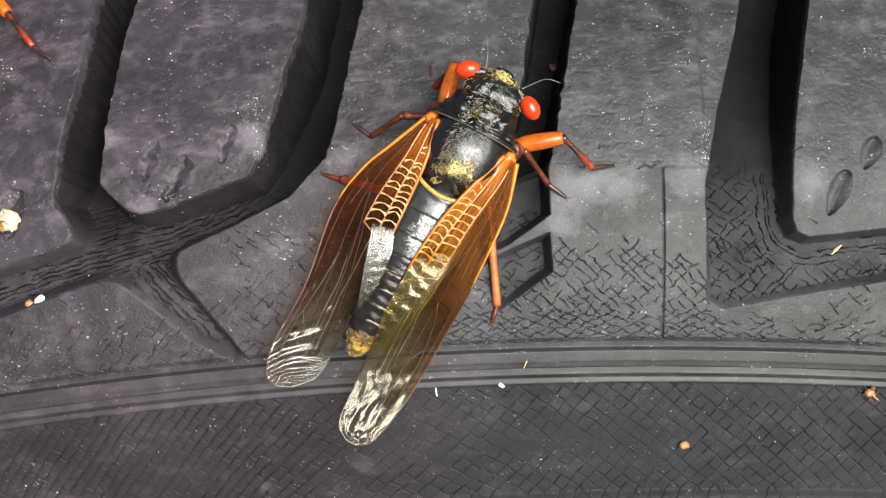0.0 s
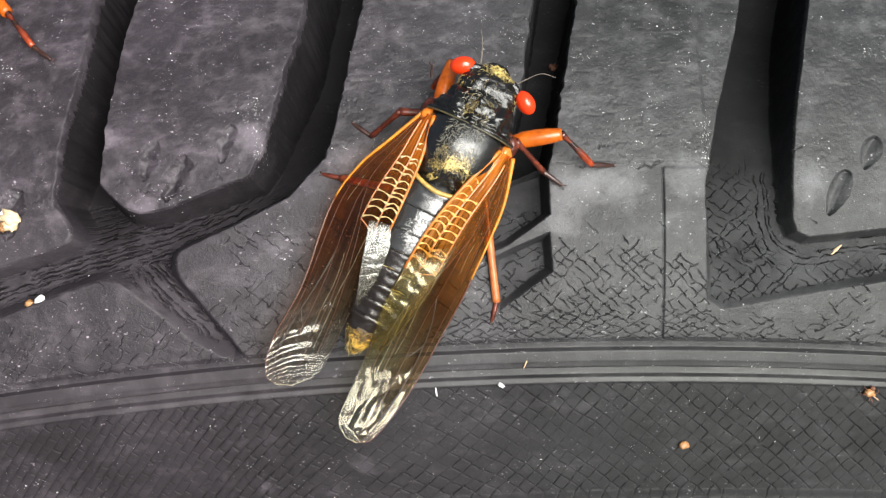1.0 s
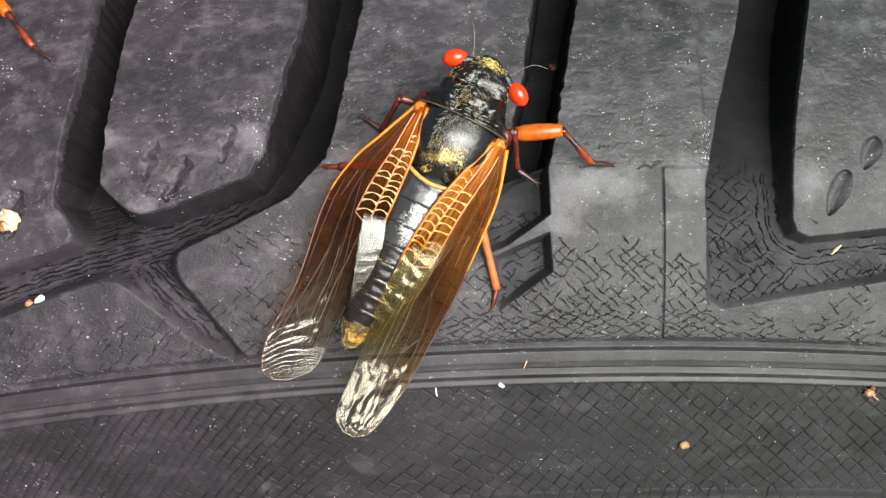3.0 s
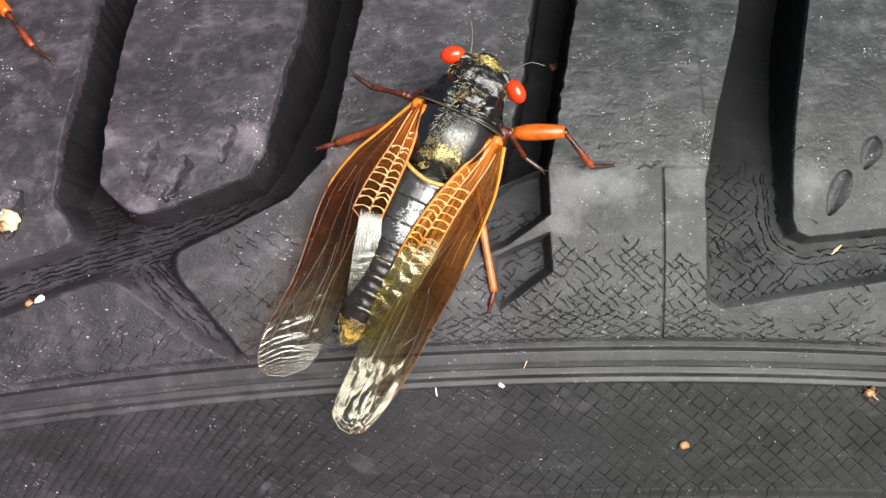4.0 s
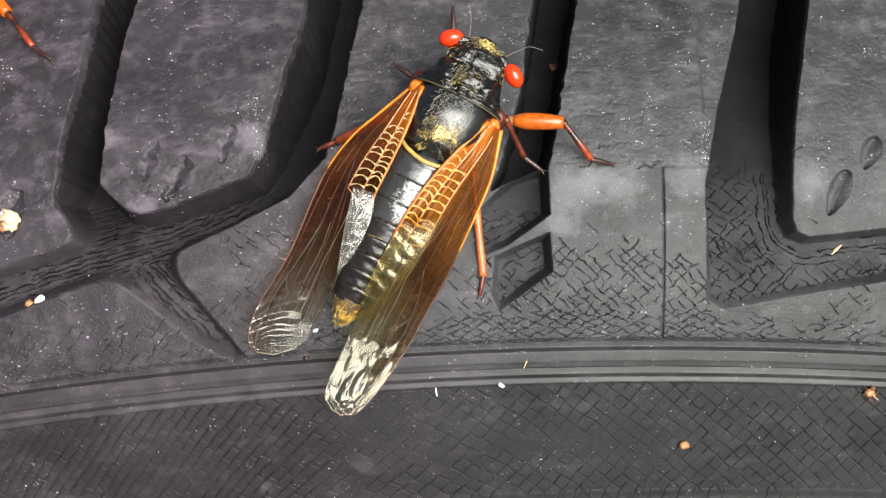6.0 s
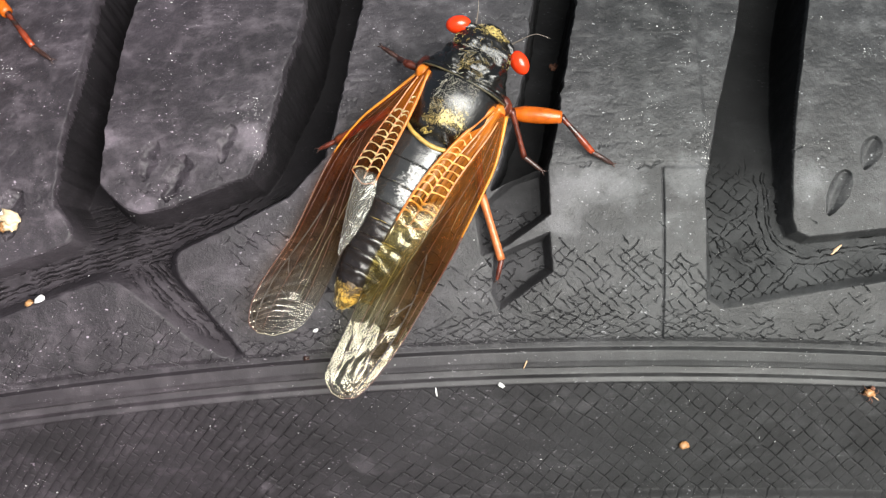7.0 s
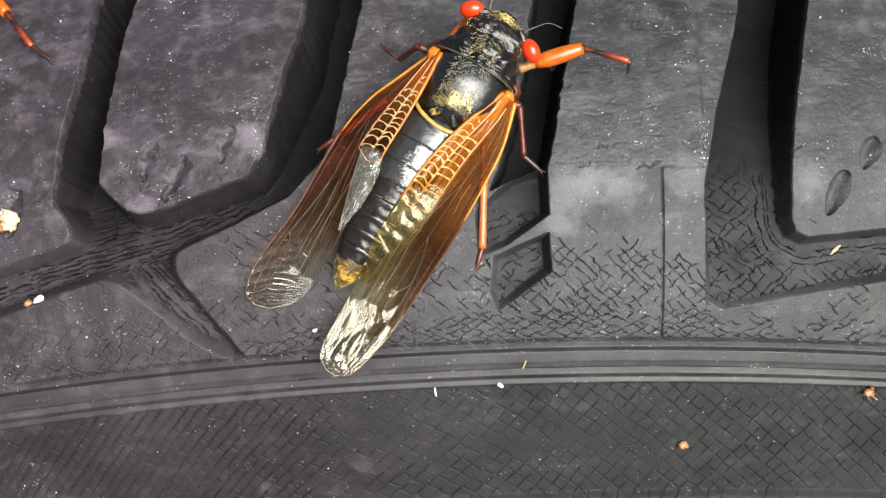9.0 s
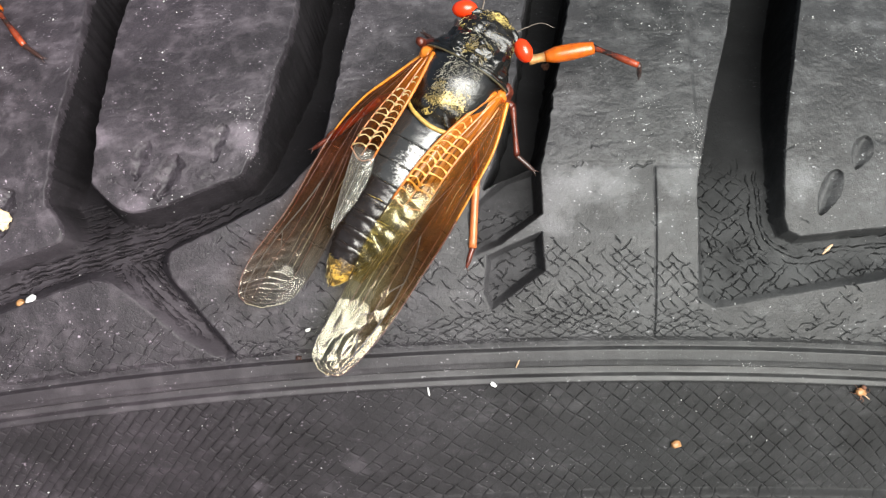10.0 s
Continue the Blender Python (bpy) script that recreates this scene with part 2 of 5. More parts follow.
def membrane(name, stops, gloss_tint, rough=0.1, outer=0.4, front=(1, 1, 1), inner=(1, 1, 1), edge=1.0, fade=1.0):
    """Thin wing skin, laid out by its own s (root to tip) and w (front to inner edge).
    stops: rows of s, see-through tint, skin colour, share of skin, gloss. outer: share of skin left towards the front edge."""
    m = bpy.data.materials.new(name)
    m.use_nodes = True
    nt = m.node_tree
    nt.nodes.remove(nt.nodes["Principled BSDF"])
    out = nt.nodes["Material Output"]
    tc, sep = nt.nodes.new("ShaderNodeTexCoord"), nt.nodes.new("ShaderNodeSeparateXYZ")
    nt.links.new(tc.outputs["UV"], sep.inputs[0])
    streak = grain(nt, coords(nt, (26, 3.0, 1), "UV"), 1.0, 4, 0.65)     # runs across the sheet in s
    long_streak = grain(nt, coords(nt, (3.5, 17, 1), "UV"), 1.0, 5, 0.7)
    sh = node(nt, "ShaderNodeMath")
    sh.operation = "MULTIPLY_ADD"
    sh.inputs[1].default_value = 0.16
    nt.links.new(long_streak, sh.inputs[0])
    nt.links.new(sep.outputs[0], sh.inputs[2])
    back = node(nt, "ShaderNodeMath")
    back.operation = "SUBTRACT"
    back.inputs[1].default_value = 0.08
    nt.links.new(sh.outputs[0], back.inputs[0])
    at = back.outputs[0]
    tint = ramp(nt, at, [(r[0], r[1]) for r in stops])
    flesh = ramp(nt, at, [(r[0], r[2]) for r in stops])
    share = ramp(nt, at, [(r[0], (r[3],)) for r in stops])
    shine = ramp(nt, at, [(r[0], (r[4],)) for r in stops])
    tint = blend(nt, 1.0, tint, ramp(nt, long_streak, [(0.35, (0.6,)), (0.6, (1.0,))]), "MULTIPLY")
    tint = blend(nt, 1.0, tint, ramp(nt, sep.outputs[1], [(0.1, front), (0.55, inner)]), "MULTIPLY")
    flesh = blend(nt, 1.0, flesh, ramp(nt, long_streak, [(0.34, (0.12,)), (0.62, (1.35,))]), "MULTIPLY")
    across = ramp(nt, sep.outputs[1], [(0.0, (outer,)), (0.4, (outer,)), (0.55, (1.0,))])
    share = blend(nt, 1.0, share, across, "MULTIPLY")
    shine = blend(nt, 1.0, shine, ramp(nt, sep.outputs[1], [(0.0, (edge,)), (0.3, (1.0,)), (0.5, (1.0,)), (0.72, (fade,))]), "MULTIPLY")
    shine = blend(nt, 1.0, shine, ramp(nt, streak, [(0.35, (0.45,)), (0.6, (1.0,))]), "MULTIPLY")
    body, diff = nt.nodes.new("ShaderNodeBsdfTranslucent"), nt.nodes.new("ShaderNodeBsdfDiffuse")
    tr, gl = nt.nodes.new("ShaderNodeBsdfTransparent"), nt.nodes.new("ShaderNodeBsdfGlossy")
    gl.inputs["Roughness"].default_value = rough
    gl.inputs["Color"].default_value = (*gloss_tint, 1)
    for q in (body, diff):
        nt.links.new(flesh, q.inputs["Color"])
    nt.links.new(tint, tr.inputs["Color"])
    skinmix, see, top = (nt.nodes.new("ShaderNodeMixShader") for _ in range(3))
    skinmix.inputs[0].default_value = 0.5
    for mix, fac, one, two in ((skinmix, None, body, diff), (see, share, tr, skinmix), (top, shine, see, gl)):
        if fac:
            nt.links.new(fac, mix.inputs[0])
        nt.links.new(one.outputs[0], mix.inputs[1])
        nt.links.new(two.outputs[0], mix.inputs[2])
    bp = node(nt, "ShaderNodeBump", Strength=0.2, Distance=0.0003)
    nt.links.new(grain(nt, coords(nt), 0.9, 3, 0.55), bp.inputs["Height"])
    nt.links.new(bp.outputs[0], gl.inputs["Normal"])
    nt.links.new(top.outputs[0], out.inputs[0])
    return m


# tint darkened for the shade under mid-wing; extra skin colour for the sun caught
M_WING = membrane("forewing_skin", [(0.0, (0.9, 0.4, 0.1), (0.78, 0.23, 0.02), 0.85, 0.05), (0.13, (0.9, 0.5, 0.15), (0.7, 0.2, 0.02), 0.5, 0.05), (0.36, (0.8, 0.42, 0.14), (0.6, 0.22, 0.03), 0.36, 0.05), (0.52, (0.66, 0.42, 0.18), (0.5, 0.2, 0.03), 0.07, 0.05), (0.68, (0.9, 0.8, 0.56), (0.5, 0.42, 0.2), 0.06, 0.07), (0.8, (0.95, 0.92, 0.8), (0.6, 0.58, 0.45), 0.05, 0.085), (1.0, (0.96, 0.94, 0.86), (0.6, 0.6, 0.5), 0.06, 0.085)], (1.0, 0.95, 0.78), 0.07, 0.35, (1.0, 0.78, 0.55), (0.75, 0.8, 0.75), fade=0.8)
# less skin colour and inner gloss, so this side looks turned from the sun
M_WING_LEFT = membrane("left_forewing_skin", [(0.0, (0.9, 0.4, 0.1), (0.78, 0.21, 0.02), 0.85, 0.05), (0.12, (0.9, 0.42, 0.12), (0.72, 0.2, 0.02), 0.62, 0.05), (0.26, (0.85, 0.45, 0.2), (0.55, 0.16, 0.025), 0.28, 0.04), (0.45, (0.74, 0.4, 0.2), (0.3, 0.1, 0.02), 0.08, 0.04), (0.58, (0.78, 0.58, 0.4), (0.3, 0.2, 0.1), 0.05, 0.05), (0.72, (0.95, 0.9, 0.8), (0.5, 0.47, 0.4), 0.03, 0.1), (1.0, (0.97, 0.95, 0.9), (0.6, 0.6, 0.55), 0.03, 0.1)], (0.97, 0.96, 0.9), 0.08, 0.4, (1.0, 0.85, 0.7), (0.85, 0.85, 0.8), fade=0.25)
# whitish and golden skin colours stand in for the sky mirrored on the lobes
M_FLAP = membrane("wing_flap_skin", [(0.0, (0.95, 0.9, 0.8), (0.6, 0.55, 0.42), 0.03, 0.0), (0.12, (0.9, 0.88, 0.8), (0.62, 0.6, 0.5), 0.16, 0.075), (0.6, (0.9, 0.88, 0.8), (0.58, 0.55, 0.42), 0.12, 0.075), (1.0, (0.9, 0.85, 0.7), (0.4, 0.36, 0.25), 0.06, 0.05)], (0.96, 0.97, 0.95), 0.16, 0.9)
M_FLAP_GOLD = membrane("gold_wing_flap_skin", [(0.03, (0.95, 0.85, 0.6), (0.6, 0.38, 0.08), 0.03, 0.0), (0.22, (0.9, 0.8, 0.5), (0.6, 0.52, 0.22), 0.2, 0.075), (0.6, (0.9, 0.8, 0.4), (0.5, 0.4, 0.12), 0.1, 0.07), (1.0, (0.9, 0.8, 0.5), (0.35, 0.26, 0.07), 0.06, 0.06)], (1.0, 0.93, 0.68), 0.12, 0.9, edge=0.0)
M_SILVER = plain("silver_hair", (0.45, 0.42, 0.34), 0.2, 0.3, 2.0, 0.0)
M_HAIR = plain("golden_hair", (0.32, 0.24, 0.08), 0.3, 0.35, 2.0, 0.0)
M_HUSK = plain("cream_husk", (0.5, 0.38, 0.24), 0.35, 0.7, 1.5, 0.5)
M_SEED = plain("amber_seed", (0.26, 0.13, 0.05), 0.3, 0.4, 1.5, 0.3)
M_WHITE = plain("white_grit", (0.6, 0.6, 0.59), 0.15, 0.6, 2.0, 0.4)
M_CRUMB = plain("brown_crumb", (0.11, 0.045, 0.025), 0.4, 0.8, 2.0, 0.5)
M_STRAW = plain("straw_splinter", (0.45, 0.3, 0.18), 0.3, 0.6, 2.0, 0.3)
M_GROUND = plain("grey_asphalt", (0.06, 0.06, 0.06), 0.4, 0.9, 0.2, 0.6)


# ---------------------------------------------------------------- mesh helpers (all in millimetres)
def put(name, verts, faces, mat, parent=None, label="", smooth=True):
    me = bpy.data.meshes.new(name)
    me.from_pydata((np.asarray(verts, float) * MM).tolist(), [], faces)
    me.materials.append(mat)
    me.polygons.foreach_set("use_smooth", [smooth] * len(me.polygons))
    me.update()
    ob = new(name, me)
    if parent:
        ob.parent = parent
    return tagged(ob, label)


def lay_out(ob, ns, nw):
    """Give a sheet of ns by nw points its s and w as texture coordinates."""
    sw = np.stack(np.meshgrid(np.linspace(0, 1, ns), np.linspace(0, 1, nw), indexing="ij"), -1).reshape(-1, 2)
    at = np.empty(len(ob.data.loops), int)
    ob.data.loops.foreach_get("vertex_index", at)
    ob.data.uv_layers.new(name="sheet").data.foreach_set("uv", sw[at].reshape(-1))
    return ob


def part(name, bm, mat, parent, label="", smooth=True):
    me = bpy.data.meshes.new(name)
    bmesh.ops.scale(bm, vec=(MM, MM, MM), verts=bm.verts)
    bmesh.ops.recalc_face_normals(bm, faces=bm.faces)
    bm.to_mesh(me)
    bm.free()
    me.materials.append(mat)
    me.polygons.foreach_set("use_smooth", [smooth] * len(me.polygons))
    ob = new(name, me)
    ob.parent = parent
    return tagged(ob, label)


def spline(pts, n):
    """Catmull-Rom through pts, n points."""
    p = np.asarray(pts, float)
    q = np.vstack([2 * p[0] - p[1], p, 2 * p[-1] - p[-2]])
    t = np.linspace(0, len(p) - 1, n)
    i = np.minimum(t.astype(int), len(p) - 2)
    f = (t - i)[:, None]
    a, b, c, d = q[i], q[i + 1], q[i + 2], q[i + 3]
    return 0.5 * (2 * b + (c - a) * f + (2 * a - 5 * b + 4 * c - d) * f ** 2 + (3 * b - a - 3 * c + d) * f ** 3)


def rings(loops, bm=None, close=True):
    """Skin a list of rings of points."""
    bm = bm or bmesh.new()
    made = [[bm.verts.new(p) for p in r] for r in loops]
    n = len(made[0])
    for a, b in zip(made, made[1:]):
        for k in range(n):
            bm.faces.new((a[k], a[(k + 1) % n], b[(k + 1) % n], b[k]))
    if close:
        bm.faces.new(made[0][::-1])
        bm.faces.new(made[-1])
    return bm


def tube(pts, radii, sides=8, n=None, bm=None, flat=1.0):
    """A tapered round bar along a smooth line."""
    n = n or max(6, 3 * len(pts))
    c = spline(pts, n)
    r = np.interp(np.linspace(0, 1, n), np.linspace(0, 1, len(radii)), radii)
    d = np.gradient(c, axis=0)
    d /= np.linalg.norm(d, axis=1)[:, None] + 1e-9
    ref = np.array([0, 0, 1.0]) if abs(d[0][2]) < 0.9 else np.array([1.0, 0, 0])
    loops = []
    for k in range(n):
        a = np.cross(d[k], ref)
        a /= np.linalg.norm(a) + 1e-9
        b = np.cross(a, d[k])
        loops.append([c[k] + r[k] * (math.cos(w) * a + flat * math.sin(w) * b) for w in np.linspace(0, 2 * math.pi, sides, endpoint=False)])
    return rings(loops, bm)


def shell(sections, sides=32, knob=None):
    """A body lofted along y from (y, x, z, half width, up, down); knob(x, y, z) adds relief."""
    s = np.asarray(sections, float)
    fine = spline(s, max(12, (9 if sides > 50 else 5) * len(s)))
    loops = []
    for y, x, z, w, up, dn in fine:
        loop = []
        for a in np.linspace(0, 2 * math.pi, sides, endpoint=False):
            ca, sa = math.cos(a), math.sin(a)
            q = np.array([x + w * ca, y, z + (up if sa > 0 else dn) * sa])
            if knob:
                k = knob(q[0], q[1], q[2])
                q = q + k * np.array([ca, 0, sa])
            loop.append(q)
        loops.append(loop)
    return rings(loops)


def lump(centre, radii, turn=(0, 0, 0), rough=0.0, seed=0, fine=3):
    bm = bmesh.new()
    bmesh.ops.create_icosphere(bm, subdivisions=fine, radius=1)
    e = Euler([radians(a) for a in turn]).to_matrix()
    for v in bm.verts:
        k = 1 + rough * noise.noise(v.co * 1.7 + Vector((seed * 7.1, seed, 0)))
        v.co = e @ Vector((v.co.x * radii[0] * k, v.co.y * radii[1] * k, v.co.z * radii[2] * k)) + Vector(centre)
    return bm


# ---------------------------------------------------------------- tyre
def inside(u, v, poly):
    """Signed distance (mm) to a closed outline in (u, v), positive inside."""
    p = np.asarray(poly, float)
    d = np.full(u.shape, 1e9)
    odd = np.zeros(u.shape, bool)
    for a, b in zip(p, np.roll(p, -1, axis=0)):
        e = b - a
        t = np.clip(((u - a[0]) * e[0] + (v - a[1]) * e[1]) / (e @ e), 0, 1)
        d = np.minimum(d, (u - a[0] - t * e[0]) ** 2 + (v - a[1] - t * e[1]) ** 2)
        cross = (a[1] > v) != (b[1] > v)
        odd ^= cross & (u < e[0] * (v - a[1]) / (e[1] if abs(e[1]) > 1e-9 else 1e-9) + a[0])
    d = np.sqrt(d)
    return np.where(odd, d, -d)


def step(x):
    x = np.clip(x, 0, 1)
    return x * x * (3 - 2 * x)


rng = np.random.default_rng(5)
TABLE = rng.random((256, 256))


def soft_noise(x, y):
    i, j = np.floor(x).astype(int), np.floor(y).astype(int)
    f, g = step(x - i), step(y - j)
    t = lambda a, b: TABLE[a % 256, b % 256]
    return (t(i, j) * (1 - f) + t(i + 1, j) * f) * (1 - g) + (t(i, j + 1) * (1 - f) + t(i + 1, j + 1) * f) * g


def cloud(x, y, octaves=4):
    return sum(soft_noise(x * 2 ** k + 17 * k, y * 2 ** k + 31 * k) / 2 ** (k + 1) for k in range(octaves)) / (1 - 0.5 ** octaves)


def dashed(run, across, gap, length, width, fill, seed):
    """Rows of tapering dashes, gap mm apart: 1 in the middle of a dash, 0 off it. fill: the share of each row that is cut."""
    i = np.round(across / gap).astype(int)
    off = np.abs(across - gap * (i + 0.6 * (TABLE[(i + seed) % 256, seed % 256] - 0.5)))
    q = run / length + 7.3 * TABLE[(i + 3 * seed + 1) % 256, (seed + 9) % 256]
    j = np.floor(q).astype(int)
    f = q - j
    pick = TABLE[(i * 7 + seed) % 256, (j * 3 + seed) % 256]
    thin = np.sin(np.pi * np.clip(f, 0.02, 0.98)) ** 0.6 * step((fill - 0.75 * pick) / 0.12)
    return np.exp(-(off / (width * (0.5 + 0.5 * thin))) ** 2) * thin


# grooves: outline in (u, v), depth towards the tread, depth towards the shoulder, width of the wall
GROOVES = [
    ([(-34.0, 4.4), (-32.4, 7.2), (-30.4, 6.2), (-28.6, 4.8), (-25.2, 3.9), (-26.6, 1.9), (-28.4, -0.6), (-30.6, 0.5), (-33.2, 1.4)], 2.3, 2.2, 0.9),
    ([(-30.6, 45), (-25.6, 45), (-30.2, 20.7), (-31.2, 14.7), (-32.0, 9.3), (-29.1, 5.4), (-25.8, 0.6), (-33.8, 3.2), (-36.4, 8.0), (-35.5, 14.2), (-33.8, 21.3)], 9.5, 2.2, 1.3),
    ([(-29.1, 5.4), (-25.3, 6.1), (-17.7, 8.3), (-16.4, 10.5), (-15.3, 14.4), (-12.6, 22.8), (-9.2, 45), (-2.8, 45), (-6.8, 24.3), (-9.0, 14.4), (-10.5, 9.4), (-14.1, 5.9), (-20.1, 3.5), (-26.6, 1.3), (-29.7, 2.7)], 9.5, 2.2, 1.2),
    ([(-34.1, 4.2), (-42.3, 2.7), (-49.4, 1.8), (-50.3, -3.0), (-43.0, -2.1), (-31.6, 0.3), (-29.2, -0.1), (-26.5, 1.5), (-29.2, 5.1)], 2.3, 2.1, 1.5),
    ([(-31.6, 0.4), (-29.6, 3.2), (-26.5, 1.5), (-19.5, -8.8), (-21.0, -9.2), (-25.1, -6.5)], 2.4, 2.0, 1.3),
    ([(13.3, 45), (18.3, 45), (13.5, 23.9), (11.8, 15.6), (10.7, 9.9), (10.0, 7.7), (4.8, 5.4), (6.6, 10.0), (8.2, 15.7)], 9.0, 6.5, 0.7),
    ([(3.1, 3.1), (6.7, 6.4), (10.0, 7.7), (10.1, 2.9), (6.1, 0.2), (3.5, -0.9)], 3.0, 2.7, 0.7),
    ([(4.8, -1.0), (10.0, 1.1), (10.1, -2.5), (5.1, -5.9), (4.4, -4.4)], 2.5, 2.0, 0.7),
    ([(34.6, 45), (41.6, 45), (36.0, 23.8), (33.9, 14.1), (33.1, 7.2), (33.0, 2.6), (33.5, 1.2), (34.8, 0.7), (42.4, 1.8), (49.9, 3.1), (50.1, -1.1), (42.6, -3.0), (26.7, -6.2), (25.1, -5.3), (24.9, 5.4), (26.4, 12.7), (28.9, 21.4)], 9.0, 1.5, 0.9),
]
# small moulded notches: ends in (u, v), half width
NOTCHES = [(38.7, 7.4, 36.6, 2.9, 1.05), (41.7, 10.9, 40.2, 7.6, 1.0), (-23.4, 11.0, -25.7, 6.6, 1.25), (-26.3, 12.8, -27.8, 9.0, 0.8), (-19.1, 13.6, -20.3, 9.8, 0.75), (-39.8, 9.9, -41.6, 5.0, 1.1)]
RIB_V = [-30, -13.75, -13.5, -13.0, -12.8, -12.05, -11.8, -11.3, -11.15, -10.1, -9.92, -9.35, -8.9, 40]
RIB_H = [-0.5, -0.5, -0.36, -0.45, -0.85, -0.9, 0.08, 0.18, 0.25, 0.32, -0.28, -0.24, 0, 0]


def rib_v(u, v):
    """The rib runs a touch askew to the wheel."""
    return v + 0.0068 * (u - 17)


def line_gap(u, v, a, b):
    e = np.array([b[0] - a[0], b[1] - a[1]])
    return np.abs((u - a[0]) * e[1] - (v - a[1]) * e[0]) / np.hypot(*e)


def relief(u, v):
    """Height (mm) of the moulded and worn rubber over the skin, and how far each place lies inside a groove."""
    wob = 0.35 * (cloud(u * 0.5, v * 0.5) - 0.5)
    cut = np.zeros(u.shape)
    floor_w = np.zeros(u.shape)
    rag = (0.36 * (cloud(u * 1.3 + 40, v * 1.3, 2) - 0.5)) * step((v - 6) / 3)
    joined = np.zeros((4, *u.shape))      # the meeting channels run smoothly into one another
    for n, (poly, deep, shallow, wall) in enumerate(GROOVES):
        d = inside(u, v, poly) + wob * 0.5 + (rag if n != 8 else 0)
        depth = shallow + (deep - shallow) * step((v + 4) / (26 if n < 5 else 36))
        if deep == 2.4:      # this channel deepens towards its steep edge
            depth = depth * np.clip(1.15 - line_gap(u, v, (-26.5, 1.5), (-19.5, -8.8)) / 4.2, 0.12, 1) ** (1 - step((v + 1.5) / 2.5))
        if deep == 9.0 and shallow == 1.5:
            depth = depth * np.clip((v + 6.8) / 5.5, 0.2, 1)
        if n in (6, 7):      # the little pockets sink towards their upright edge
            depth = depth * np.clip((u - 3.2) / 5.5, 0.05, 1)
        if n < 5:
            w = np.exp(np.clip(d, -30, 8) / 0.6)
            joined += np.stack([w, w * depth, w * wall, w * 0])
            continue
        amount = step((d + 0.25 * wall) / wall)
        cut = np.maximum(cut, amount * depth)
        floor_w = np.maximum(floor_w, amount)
    w = joined[0] + 1e-30
    d_left, wall = 0.6 * np.log(w), joined[2] / w
    amount = step((d_left + 0.1 * wall) / wall)
    cut = np.maximum(cut, amount * joined[1] / w)
    floor_w = np.maximum(floor_w, amount)
    h = np.interp(rib_v(u, v), RIB_V, RIB_H)
    block = step((v + 9.3) / 0.6) * (1 - floor_w)
    # worn tread top: pits and broad waves
    h = h + block * (0.25 * (cloud(u * 0.22, v * 0.22) - 0.5) + step((v - 6.5) / 2) * (0.05 * (cloud(u * 0.7, v * 1.5, 3) - 0.5) + 0.055 * (cloud(u * 2.6, v * 3.0, 3) - 0.5) - 0.045 * step((cloud(u * 0.8 + 9, v * 2.6, 4) - 0.68) / 0.05)))
    # edge of the worn band and the mould line
    band = step((u - 10) / 0.5) * step((25.2 - u) / 0.5)
    h = h + block * band * (0.16 * step((v - 7.5 + 0.5 * (cloud(u * 0.9, v * 0) - 0.5)) / 0.35) - 0.16 * np.exp(-((u - 20.8) / 0.08) ** 2) * step((7.4 - v) / 0.4) + 0.06 * step((u - 20.8) / 0.2) * step((7.4 - v) / 0.4))
    for a, b, c, d2, w in NOTCHES:
        e = np.array([c - a, d2 - b])
        t = np.clip(((u - a) * e[0] + (v - b) * e[1]) / (e @ e), 0, 1)
        r = np.hypot(u - a - t * e[0], v - b - t * e[1])
        off = ((u - a) * e[1] - (v - b) * e[0]) / np.hypot(*e) / w        # across the scoop, its steep side positive
        off = off + (1.1 if a < 0 else 0.25) * (cloud(u * 0.9 + a, v * 1.4, 3) - 0.5)
        room = np.sin(np.pi * np.clip(t, 0.002, 0.998) ** 0.75) ** 0.7
        lens = np.clip(1.05 - ((off + 0.3 * wob) / room) ** 2, 0, 1) ** 0.8 * (t > 0.01) * (t < 0.99)
        h = h - 0.55 * w * lens * (0.3 + 0.7 * step((1.0 + off) / 1.5))
    h = h - cut
    # cracks lie between the rib and the worn tread alone
    whole = h, u, v, floor_w
    j0, j1 = np.searchsorted(v[0], (-9.6, 11.0))
    h, u, v, floor_w, amount = (a[:, j0:j1] for a in (h, u, v, floor_w, amount))
    # dry cracks: jagged slanting dashes of two families, closing to a scaly net low on the shoulder
    jag = lambda k: 0.55 * (cloud(u * 0.9 + 13 * k, v * 0.9 + 7 * k, 2) - 0.5) + 0.24 * (cloud(u * 3.6 + k, v * 3.6 + 3 * k, 2) - 0.5)
    block_only = (1 - step(floor_w / 0.25)) * step((v + 9.3) / 0.3)
    wild = 0.75 * (cloud(u * 0.45 + 3, v * 0.45 + 8, 3) - 0.5)
    left_side = step((-20 - u) / 2)
    zone = step((u + 2) / 5) * step((26.5 - u) / 2)
    low = step((-6.2 + 0.7 * zone - v + 1.6 * (cloud(u * 0.3 + 4, v * 0.3, 2) - 0.5)) / 1.2)
    main = zone * 0.74 * step((2.2 - v - 0.22 * np.abs(u - 14)) / 3.2)
    main = np.maximum(main, 0.36 * step((u + 21) / 2) * step((4 - u) / 3) * step((4.5 - v) / 3))
    main = np.maximum(main, 0.2 * step((4.0 - v) / 3) * step((u - 25) / 3) * step((u - 26) / 2))
    right_thin = 1 - 0.45 * step((u - 26) / 2)
